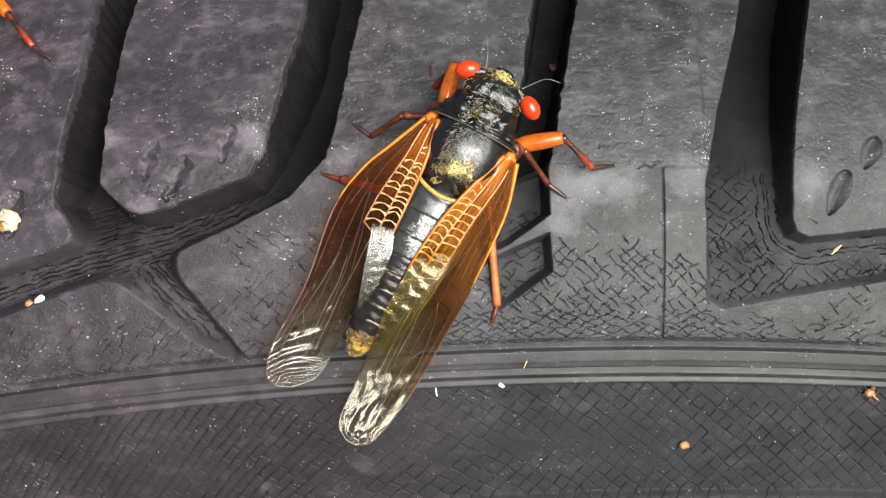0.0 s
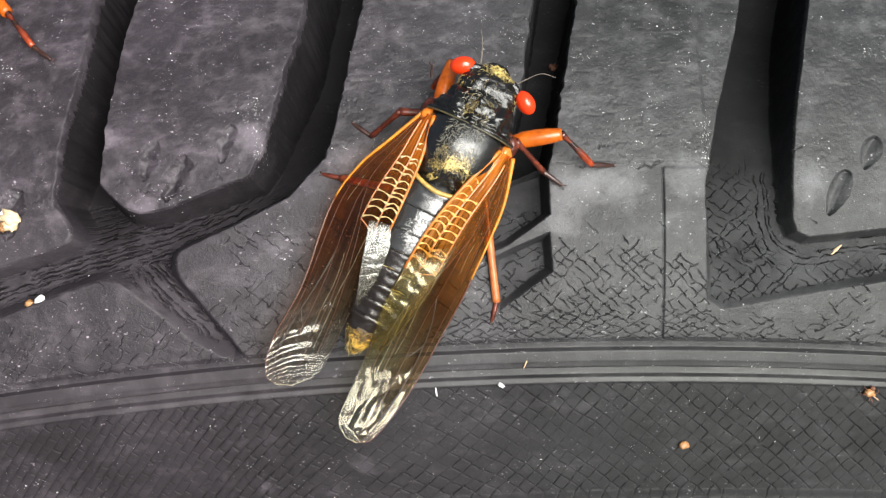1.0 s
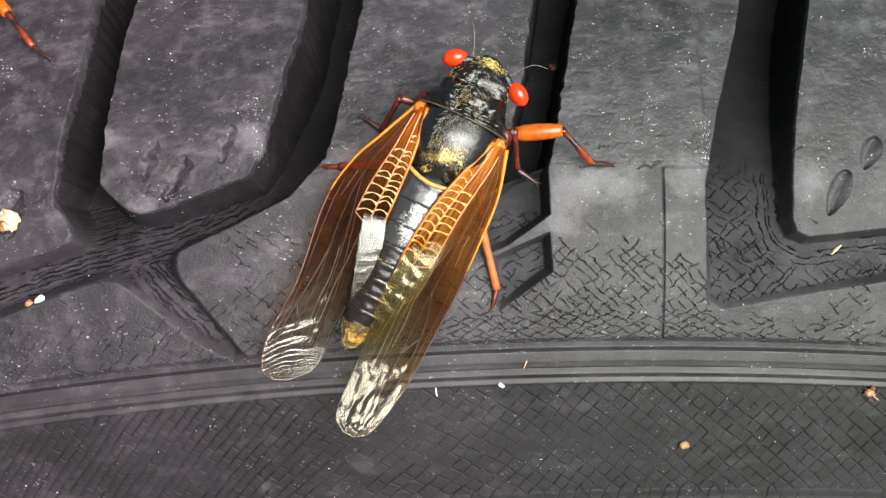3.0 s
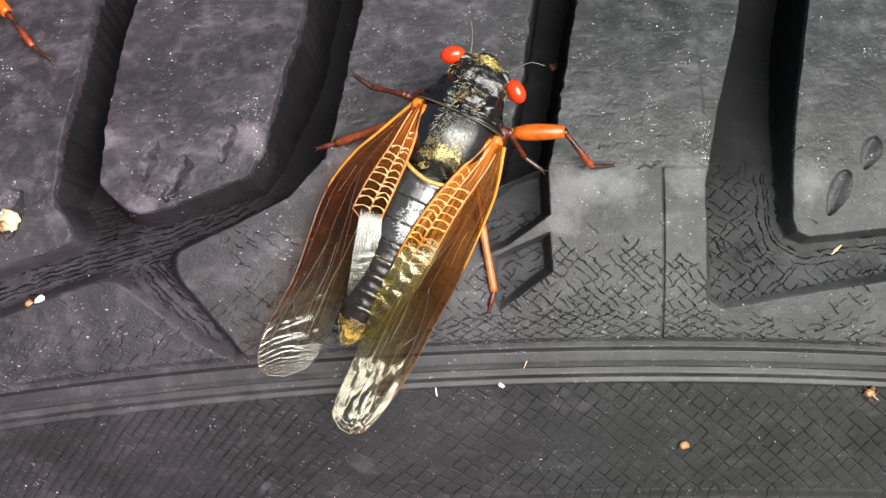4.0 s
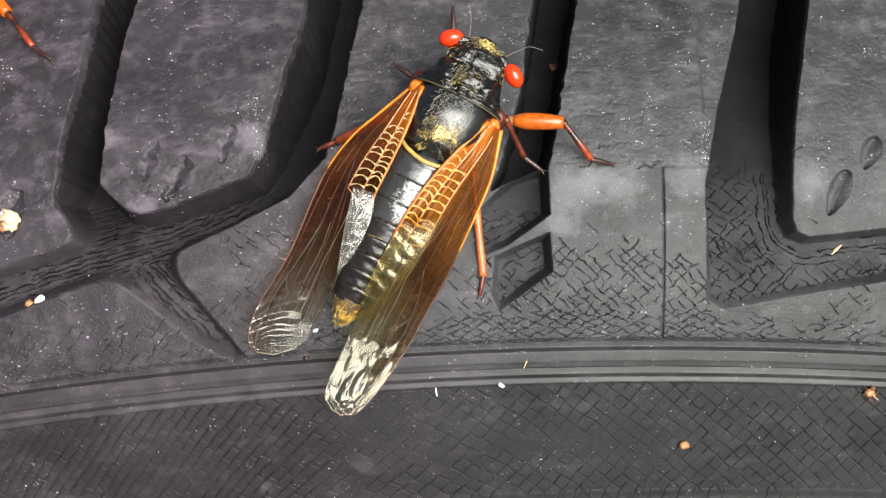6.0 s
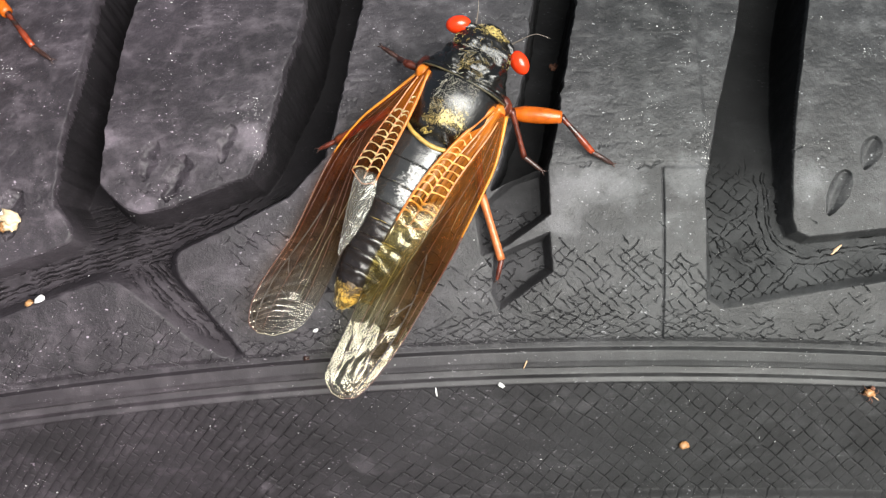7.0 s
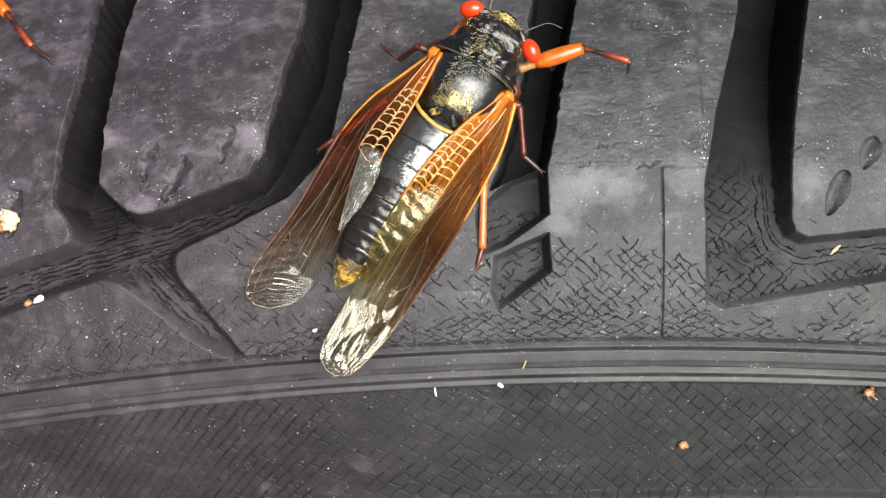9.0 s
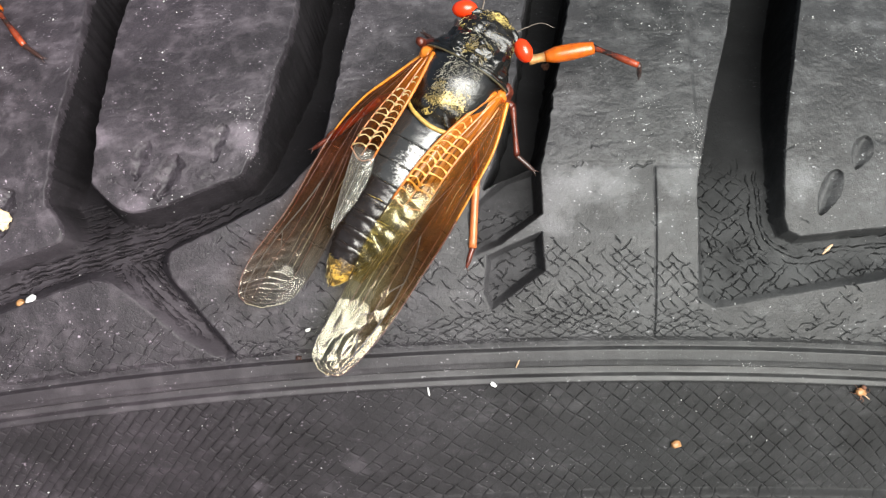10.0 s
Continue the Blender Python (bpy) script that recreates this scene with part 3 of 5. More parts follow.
    families = (  # lean, gap, length, width, depth, share of each row
        (-43, 0.86, 1.6, 0.03, 0.26, (main * (1 - low) + wild * (main > 0.02)) * (1 - left_side)),
        (40, 0.95, 1.1, 0.027, 0.17, (0.74 * main * (1 - low) + wild * (main > 0.02)) * (1 - left_side)),
        (-26, 0.7, 1.4, 0.03, 0.22, (0.8 * right_thin * low + 0.8 * wild) * (1 - left_side) * low),
        (27, 0.74, 1.2, 0.028, 0.2, (0.78 * right_thin * low + 0.8 * wild) * (1 - left_side) * low),
        (41, 0.9, 1.6, 0.028, 0.2, (0.5 * step((-2.8 - v) / 2.5) + 0.8 * wild) * left_side * step((-2.0 - v) / 1)),
        (-28, 0.85, 1.2, 0.028, 0.18, (0.46 * step((-4.0 - v) / 2) + 0.8 * wild) * left_side * step((-3.0 - v) / 1)),
    )
    for k, (turn, gap, length, width, deep, fill) in enumerate(families):
        c0, s0 = math.cos(math.radians(turn)), math.sin(math.radians(turn))
        h = h - deep * dashed(u * c0 + v * s0 + 2.0 * jag(k + 9), v * c0 - u * s0 + jag(k), gap, length, width, fill, 11 * k) * block_only
    # wrinkles that run along the channels
    on = step((amount - 0.55) / 0.4) * step((9.5 - v) / 5)
    fall = step((1.3 - v) / 0.6) * step((u + 30.6) / 0.8)              # the channel that runs down to the rib
    rise = step((u + 29) / 1.5) * step((v - 1.0) / 0.6) * (1 - fall)     # the one that swings up into the groove
    bend = 0.2 + 0.04 * np.clip(u + 28, 0, 20)
    c0, s0 = math.cos(math.radians(-51)), math.sin(math.radians(-51))
    runs = ((u * c0 + v * s0, v * c0 - u * s0, fall),
            (u + 0.4 * v, (v - 2.7 - 0.2 * (u + 28) - 0.02 * np.clip(u + 28, 0, 20) ** 2) / np.sqrt(1 + bend ** 2), rise),
            (u, 0.987 * v - 0.16 * u, (1 - fall) * (1 - rise)))
    for n, (run, across, where) in enumerate(runs):
        for k, (gap, length, width, deep, fill) in enumerate(((0.6, 2.8, 0.06, 0.75, 0.66), (0.45, 1.5, 0.04, 0.45, 0.5))):
            few = fill + 0.9 * (cloud(u * 0.5 + 9 * k, v * 0.5 + n, 2) - 0.5)
            h = h - deep * dashed(run, across + 0.8 * jag(40 + 2 * n + k), gap, length, width, few * (where > 0.5), 5 + 9 * k + 20 * n) * on
    gap = np.full(u.shape, 99.0)
    corner = [(36.0, 23.8), (33.9, 14.1), (33.1, 7.2), (33.0, 2.6), (33.5, 1.2), (34.8, 0.7), (42.4, 1.8), (49.9, 3.1)]
    for p0, p1 in zip(corner, corner[1:]):
        e = (p1[0] - p0[0], p1[1] - p0[1])
        t = np.clip(((u - p0[0]) * e[0] + (v - p0[1]) * e[1]) / (e[0] ** 2 + e[1] ** 2), 0, 1)
        gap = np.minimum(gap, np.hypot(u - p0[0] - t * e[0], v - p0[1] - t * e[1]))
    floor_on = step((floor_w - 0.75) / 0.2) * step((u - 24) / 1) * step((10.5 - v) / 6)
    near = step((4.2 - gap) / 2.2)
    h = h - 0.55 * dashed(0.8 * (u - v) + jag(3), gap + 1.0 * jag(9), 0.66, 1.9, 0.036, 0.12 + 0.55 * near + 0.7 * (cloud(u * 0.5, v * 0.5 + 40, 2) - 0.5), 31) * floor_on
    wide_on = floor_on * (1 - 0.8 * near)
    for k, (turn, fill) in enumerate(((-38, 0.72), (42, 0.55))):
        c0, s0 = math.cos(math.radians(turn)), math.sin(math.radians(turn))
        h = h - 0.34 * dashed(u * c0 + v * s0 + 2 * jag(k + 20), v * c0 - u * s0 + jag(k + 22), 0.85, 1.5, 0.034, fill + 0.6 * (cloud(u * 0.6 + 8, v * 0.6 + 4, 2) - 0.5), 41 + 7 * k) * wide_on
    pocket = step((floor_w - 0.7) / 0.25) * step((u - 3) / 1) * step((12 - u) / 1) * step((4.5 - v) / 2)
    for k, (turn, fill) in enumerate(((-30, 0.5), (28, 0.6))):
        c0, s0 = math.cos(math.radians(turn)), math.sin(math.radians(turn))
        h = h - 0.32 * dashed(u * c0 + v * s0 + 2 * jag(k + 30), v * c0 - u * s0 + 1.3 * jag(k + 32), 0.9, 1.6, 0.036, fill + 0.6 * (cloud(u * 0.7, v * 0.7 + 14, 2) - 0.5), 61 + 5 * k) * pocket
    whole[0][:, j0:j1] = h
    h, u, v, floor_w = whole
    # woven sidewall: rows of little tilted plates
    side = step((-13.5 - rib_v(u, v)) / 0.4)
    turn = step((u + 25) / 35)            # plates lie longer and steeper on one side
    a1, a2 = np.radians(44 + 6 * turn), np.radians(40 - 2 * turn)
    p = (u * np.sin(a1) - v * np.cos(a1)) / (0.95 + 0.3 * turn) + 0.3 * (cloud(u * 0.4, v * 0.4, 2) - 0.5)
    i = np.floor(p)
    q = (u * np.sin(a2) + v * np.cos(a2)) / (1.55 - 0.25 * turn) + 0.3 * (cloud(u * 0.4 + 20, v * 0.4, 2) - 0.5) + 0.37 * (1 - turn) * (i % 2)
    j = np.floor(q)
    fp, fq = p - i, q - j
    e1, e2 = np.minimum(fp, 1 - fp), np.minimum(fq, 1 - fq)
    gone = 0.25 + 0.75 * step((cloud(u * 1.3 + 60, v * 1.3, 2) - 0.4) / 0.15)
    lift = TABLE[i.astype(int) % 256, j.astype(int) % 256]
    plate = 0.035 * (1 - fq) + 0.1 * (1 - turn) * np.sin(np.pi * fp) + 0.06 * lift - 0.17 * (1 - step(np.minimum(e1, e2) / 0.08)) * gone
    wear = (0.4 + 0.6 * step((cloud(u * 0.1 + 2, v * 0.15 + 2) - 0.3) / 0.3)) 
    h = h + side * plate * wear
    h = h + 0.75 * step((-25.6 + 0.004 * u - v) / 0.7)
    return h, floor_w


U_MIN, U_MAX, V_MIN, V_MAX, GRID = -50.4, 50.4, -29.4, 37.8, 0.061
NU = round((U_MAX - U_MIN) / GRID) + 1
# rows lie closest on the cracked shoulder
ROWS = np.concatenate([np.linspace(V_MIN, -10, 216), np.linspace(-10, 7.5, 336)[1:], np.linspace(7.5, V_MAX, 236)[1:]])
NV = len(ROWS)
GU, GV = np.meshgrid(np.linspace(U_MIN, U_MAX, NU), ROWS, indexing="ij")


def row_of(v):
    return min(NV - 1, max(0, int(np.searchsorted(ROWS, v))))


GH, GFLOOR = relief(GU, GV)


def dash(u, v, turn, length, width, depth, kinks):
    """Carve one short jagged crack."""
    a = math.radians(turn)
    n = 5
    pts = [(u + (k / (n - 1) - 0.5) * length * math.cos(a) - o * math.sin(a), v + (k / (n - 1) - 0.5) * length * math.sin(a) + o * math.cos(a)) for k, o in enumerate(kinks)]
    i0, i1 = (int((f(q[0] for q in pts) - U_MIN) / GRID) + e for f, e in ((min, -6), (max, 7)))
    j0, j1 = (row_of(f(q[1] for q in pts)) + e for f, e in ((min, -6), (max, 7)))
    if i0 < 0 or j0 < 0 or i1 >= NU or j1 >= NV:
        return
    gu, gv = GU[i0:i1, j0:j1], GV[i0:i1, j0:j1]
    best = np.full(gu.shape, 9.0)
    for k, (p, q) in enumerate(zip(pts, pts[1:])):
        e = (q[0] - p[0], q[1] - p[1])
        t = np.clip(((gu - p[0]) * e[0] + (gv - p[1]) * e[1]) / (e[0] ** 2 + e[1] ** 2), 0, 1)
        thin = width * (0.45 + 0.55 * math.sin(math.pi * (k + 0.5) / (n - 1)))
        best = np.minimum(best, np.hypot(gu - p[0] - t * e[0], gv - p[1] - t * e[1]) / thin)
    GH[i0:i1, j0:j1] -= depth * np.exp(-best ** 2)


def cracks():
    """Dried-out cracks: slanting dashes on the shoulder blocks, long wrinkles along the channels."""
    r = random.Random(21)
    at = lambda arr, u, v: arr[min(NU - 1, int((u - U_MIN) / GRID)), row_of(v)]
    kink = lambda amp: [r.uniform(-amp, amp) for _ in range(5)]
    made = 0
    while made < 14:      # lone cracks above the net
        u, v = r.uniform(-49, 49), r.uniform(-7, 3)
        if at(GFLOOR, u, v) > 0.1 or 26 < u < 33:
            continue
        made += 1
        dash(u, v, (-44 if r.random() < 0.8 else 40) + r.gauss(0, 9), r.uniform(0.5, 1.4), r.uniform(0.035, 0.05), r.uniform(0.1, 0.2), kink(0.1))
    made = 0
    while made < 16:       # ragged breaks at the worn band's lower edge
        u, v = r.choice((r.uniform(9, 25), r.uniform(33, 48), r.uniform(-30, -18), r.uniform(-48, -37))), r.uniform(7.0, 9.5)
        if at(GFLOOR, u, v) > 0.1:
            continue
        made += 1
        dash(u, v, r.gauss(0, 22), r.uniform(0.8, 2.8), r.uniform(0.045, 0.08), r.uniform(0.1, 0.25), kink(0.3))


cracks()


def ground_at(u, v):
    """Height of the rubber at (u, v)."""
    i = round((u - U_MIN) / GRID)
    return float(GH[min(max(i, 0), NU - 1), row_of(v)])


def flood(mask):
    """Number the islands of a mask."""
    lab = np.where(mask, np.arange(1, mask.size + 1).reshape(mask.shape), 0)
    while True:
        m = lab.copy()
        for axis in (0, 1):
            for s in (1, -1):
                r = np.roll(lab, s, axis)
                if axis == 0:
                    r[0 if s == 1 else -1] = 0
                else:
                    r[:, 0 if s == 1 else -1] = 0
                m = np.maximum(m, r)
        m = np.where(mask, m, 0)
        if (m == lab).all():
            return lab
        lab = m


def islands(mask, first):
    """Number the large separate areas of a mask; crumbs join their neighbours."""
    k = 4
    lab = flood(mask[::k, ::k])
    ids, counts = np.unique(lab[lab > 0], return_counts=True)
    full = np.repeat(np.repeat(lab, k, 0), k, 1)[: mask.shape[0], : mask.shape[1]]
    number = np.zeros(mask.shape, int)
    n = 0
    for i, c in zip(ids, counts):
        if c > 90:
            number[full == i] = first + n
            n += 1
    number[~mask] = 0
    for _ in range(80):
        todo = mask & (number == 0)
        if not todo.any():
            break
        for axis in (0, 1):
            for s in (1, -1):
                number = np.where(mask & (number == 0), np.roll(number, s, axis), number)
    number[mask & (number == 0)] = first
    return number


def tyre():
    t = tagged(new("tyre"), "worn black rubber car tyre with cracked shoulder blocks", "tyre")
    pts = skin(GU, GV, GH)
    du, dv = np.gradient(pts, axis=0), np.gradient(pts, axis=1)
    nrm = np.cross(du, dv)
    nrm /= np.linalg.norm(nrm, axis=-1)[..., None]
    # which part each quad belongs to
    fh, fv, fu = GFLOOR[:-1, :-1], GV[:-1, :-1], GU[:-1, :-1]
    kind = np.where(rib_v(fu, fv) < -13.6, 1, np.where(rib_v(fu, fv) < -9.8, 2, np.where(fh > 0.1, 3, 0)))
    code = np.zeros(kind.shape, int)
    for base in (0, 3):
        code = np.where(kind == base, islands(kind == base, 10 * base + 1), code)
    code = np.where(kind == 1, -1, np.where(kind == 2, -2, code))
    idx = np.arange(NU * NV).reshape(NU, NV)
    quads = np.stack([idx[:-1, :-1], idx[1:, :-1], idx[1:, 1:], idx[:-1, 1:]], -1).reshape(-1, 4)
    flat_p, flat_n, code = pts.reshape(-1, 3), nrm.reshape(-1, 3), code.reshape(-1)
    for c in np.unique(code):
        if c == -1:
            name, mat, label = "sidewall", M_SIDE, "finely woven-textured dark sidewall rubber"
        elif c == -2:
            name, mat, label = "shoulder_rib", M_RIB, "smooth grey moulded rib"
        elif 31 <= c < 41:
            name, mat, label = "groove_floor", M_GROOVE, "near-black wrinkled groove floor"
        else:
            name, mat, label = "tread_block", M_TREAD, ""
        q = quads[code == c]
        used, inv = np.unique(q, return_inverse=True)
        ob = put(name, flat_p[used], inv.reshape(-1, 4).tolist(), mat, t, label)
        ob.data.normals_split_custom_set_from_vertices(flat_n[used].tolist())
    # the rest of the ring, plain
    a_in = 50.4 / R0
    angles = np.concatenate([np.linspace(-a_in, a_in, 25), np.linspace(a_in, 2 * math.pi - a_in, 120)[1:-1]])
    vs = np.concatenate([np.linspace(-85, V_MIN, 24), np.linspace(V_MIN, V_MAX, 16)[1:], np.linspace(V_MAX, V_MID, 12)[1:]])
    y_mid = float(np.interp(V_MID, SV, SY))
    sec = [(float(np.interp(v, SV, SY)), float(np.interp(v, SV, SR)) - (0.5 if V_MIN < v < V_MAX else 0), v) for v in vs]
    sec += [(2 * y_mid - y, r, None) for y, r, v in sec[-2::-1]]
    sec += [(y + (9 if y < y_mid else -9), max(r - 12, sec[0][1] - 4), None) for y, r, v in sec[::-4]]
    verts, faces = [], []
    n = len(sec)
    for a in angles:
        for y, r, v in sec:
            verts.append((r * math.sin(a), y, AXLE_Z + r * math.cos(a)))
    for i in range(len(angles)):
        for j in range(n):
            v0, v1 = sec[j][2], sec[(j + 1) % n][2]
            if i < 24 and v0 is not None and v1 is not None and v0 > V_MIN - 0.01 and v1 < V_MAX + 0.01:
                continue
            i2, j2 = (i + 1) % len(angles), (j + 1) % n
            faces.append((i * n + j, i2 * n + j, i2 * n + j2, i * n + j2))
    put("casing", verts, faces, M_TREAD, t, "plain black rubber casing")
    return t


# ground under the wheel
gm = bmesh.new()
bmesh.ops.create_grid(gm, x_segments=24, y_segments=24, size=300000)
ground = part("ground", gm, M_GROUND, None)
tagged(ground, "grey asphalt ground under the tyre", "ground", kind="structure")
tyre()


# ---------------------------------------------------------------- cicada (own frame: x to its right side, y to its head, z up)
def blade(costal, inner, ns=230, nw=56, puff=0.35, fold=0.0, seed=0.0, crimp=0.03):
    """A wing sheet as a function of s (root to tip) and w (front edge to inner edge)."""
    c, i = np.asarray(costal, float), np.asarray(inner, float)

    def at(s, w):
        a, b = spline(c, 241), spline(i, 241)
        k = np.clip(np.asarray(s, float), 0, 1) * 240
        f = lambda arr: np.stack([np.interp(k, np.arange(241), arr[:, q]) for q in range(3)], -1)
        w = np.asarray(w, float)
        p = f(a) * (1 - w[..., None]) + f(b) * w[..., None]
        sx = np.asarray(s, float)
        tip, mid = step((sx - 0.52) / 0.2), np.sin(np.pi * np.clip(w, 0.02, 0.98))
        curl = cloud(w * 3 + seed * 3, sx * 9 + 5, 2) - 0.5
        if seed == 0:     # blistered cells between the veins
            fine = cloud(w * 7 + 3, sx * 26, 2) - 0.5
            wave = tip * (0.035 * np.sin(62 * sx + 14 * w + 9 * curl) + 0.36 * fine + 0.12 * curl) * mid ** 0.5
        else:             # slanting furrows over the outer half
            arc = sx + 0.2 * w - 0.1 * w * w
            wave = step((sx - 0.5) / 0.14) * 0.1 * np.sin(118 * arc + 4 * curl + seed) * mid ** 0.4 * step((0.85 - w) / 0.35) + tip * 0.1 * curl
        ribs = crimp * 4.5 * np.sin(48 * sx + 9 * w + 5 * curl) * step((w - 0.1) / 0.3) if crimp != 0.03 else 0
        wave = (wave if seed < 2 else ribs) + (1 - tip) * crimp * np.sin(30 * w + 5 * sx + 8 * curl) + fold * np.abs(np.sin(w * 9)) * mid
        p[..., 2] += puff * mid * np.sin(np.pi * np.clip(sx * 0.9 + 0.1, 0, 1)) + wave
        return p
    s, w = np.meshgrid(np.linspace(0, 1, ns), np.linspace(0, 1, nw), indexing="ij")
    p = at(s, w).reshape(-1, 3)
    idx = np.arange(ns * nw).reshape(ns, nw)
    f = np.stack([idx[:-1, :-1], idx[1:, :-1], idx[1:, 1:], idx[:-1, 1:]], -1).reshape(-1, 4).tolist()
    return at, p, f


RIGHT_FRONT_EDGE = [(4.74, 0.46, 5.5), (5.86, -3.5, 4.5), (6.17, -7.3, 3.8), (6.3, -11.8, 2.7), (6.23, -16.2, 1.5), (5.9, -23.0, 1.2), (4.85, -27.9, 2.0), (3.45, -29.1, 2.4)]
RIGHT_INNER_EDGE = [(3.4, 0.4, 6.8), (1.8, -4.3, 7.5), (0.9, -8, 7.3), (0.45, -12, 6.6), (0.3, -16, 5), (0.8, -22.2, 2.8), (1.1, -27.6, 2.6), (2.4, -29.0, 2.5)]
LEFT_FRONT_EDGE = [(-4.3, 0.6, 5.5), (-6.0, -3.0, 4.8), (-7.5, -6.3, 4), (-8.25, -10.7, 3), (-7.25, -18.1, 3.8), (-7.45, -24.0, 3.6), (-6.65, -26.9, 3.4), (-5.4, -27.4, 3.2)]
LEFT_INNER_EDGE = [(-3.2, 0.6, 6.8), (-2.5, -3.4, 7.3), (-2.3, -6.5, 7.1), (-2.2, -10, 6.7), (-2.3, -17, 4.0), (-2.3, -22.3, 2.2), (-2.5, -25.0, 2.4), (-4.1, -26.9, 2.9)]
LONG_VEINS = [
    ([(0.03, 0.15), (0.2, 0.12), (0.45, 0.1), (0.7, 0.08)], 0.07, "red"),
    ([(0.03, 0.25), (0.25, 0.3), (0.5, 0.35), (0.75, 0.35), (0.94, 0.3)], 0.055, "red"),
    ([(0.3, 0.32), (0.5, 0.55), (0.7, 0.6), (0.93, 0.55)], 0.05, "red"),
    ([(0.42, 0.53), (0.6, 0.75), (0.8, 0.8), (0.93, 0.75)], 0.05, "red"),
    ([(0.5, 0.35), (0.62, 0.18), (0.8, 0.15), (0.93, 0.12)], 0.06, "dark"),
    ([(0.62, 0.18), (0.66, 0.36)], 0.05, "dark"),
    ([(0.7, 0.36), (0.73, 0.6)], 0.05, "dark"),
    ([(0.76, 0.6), (0.79, 0.8)], 0.05, "dark"),
    ([(0.76, 0.36), (0.8, 0.15)], 0.05, "dark"),
    ([(0.8, 0.03), (0.91, 0.1), (0.945, 0.3), (0.95, 0.55), (0.92, 0.77), (0.84, 0.94)], 0.05, "dark"),
    ([(0.03, 0.35), (0.18, 0.5), (0.43, 0.53)], 0.065, "pale"),
    ([(0.02, 0.7), (0.2, 0.76), (0.44, 0.79)], 0.075, "pale"),
    ([(0.46, 0.72), (0.52, 0.7), (0.57, 0.66), (0.62, 0.68), (0.72, 0.7)], 0.02, "crease"),
    ([(0.5, 0.5), (0.55, 0.53), (0.6, 0.51), (0.66, 0.54)], 0.018, "crease"),
    ([(0.3, 0.2), (0.34, 0.22), (0.4, 0.2)], 0.018, "crease"),
    ([(0.43, 0.53), (0.45, 0.8), (0.44, 0.99)], 0.05, "pale"),
]


def forewing(parent, costal, inner, seed, skin_mat):
    at, p, f = blade(costal, inner, seed=seed)
    wing = lay_out(put("forewing", p, f, skin_mat, parent, "glassy amber forewing with orange veins"), 230, 56)
    line = lambda pts, n: [at(np.array(a), np.array(b)) + np.array([0, 0, 0.03]) for a, b in spline(pts, n)]
    part("front_vein", tube(line([(s, 0.0) for s in np.linspace(0, 0.4, 6)], 16), [0.2, 0.15, 0.11, 0.08], 8, 24), M_VEIN_YELLOW, wing, "thick yellow-orange front vein")
    part("outer_vein", tube(line([(s, 0.0) for s in np.linspace(0.4, 0.98, 9)], 24), [0.12, 0.08, 0.06, 0.05, 0.035], 7, 30), M_VEIN_RED, wing, "thin red-brown outer vein")
    part("inner_vein", tube(line([(s, 1.0) for s in np.linspace(0, 0.45, 6)], 16), [0.2, 0.15, 0.11, 0.08], 8, 26), M_VEIN, wing, "orange inner edge vein")
    part("edge_vein", tube(line([(s, 1.0) for s in np.linspace(0.45, 0.85, 7)], 20), [0.1, 0.05, 0.03], 6, 26), M_VEIN_DARK, wing)
    rim = [(s, 0.0) for s in np.linspace(0.88, 1.0, 5)] + [(1.0, w) for w in (0.3, 0.7)] + [(s, 1.0) for s in np.linspace(1.0, 0.88, 5)]
    part("tip_rim", tube([at(np.array(a), np.array(b)) for a, b in rim], [0.02, 0.035, 0.02], 6, 40), M_CREASE, wing, "thin pale rim of the wing tip")
    for pts, r, tone in LONG_VEINS:
        r = r * {"red": 0.45, "crease": 0.7, "dark": 1.15}.get(tone, 1.0)
        part("vein", tube(line(pts, 8), [r, r * 0.8], 6, 14), {"red": M_VEIN_RED, "dark": M_VEIN_DARK, "pale": M_VEIN_PINK, "crease": M_CREASE}[tone], wing)
    fat, r = (1.05, random.Random(3)) if seed else (1.3, random.Random(8))
    for w0, w1, first, gap, count in ((0.78, 1.0, 0.1, 0.0255, 13), (0.53, 0.78, 0.17, 0.031, 9)):
        for k in range(count):
            s = first + gap * k + r.uniform(-0.006, 0.006)
            arc = [(s + r.uniform(0, 0.012), w0), (s - r.uniform(0, 0.006), (w0 + w1) / 2), (s + r.uniform(-0.004, 0.008), w1)]
            thick = fat * r.uniform(0.75, 1.2)
            part("fold", tube([q + np.array([0, 0, 0.05]) for q in line(arc, 5)], [0.14 * thick, 0.055 * thick, 0.034 * thick, 0.055 * thick, 0.14 * thick], 6, 9, flat=0.4), M_RUNG if seed else M_RUNG_GOLD, wing)
    return wing


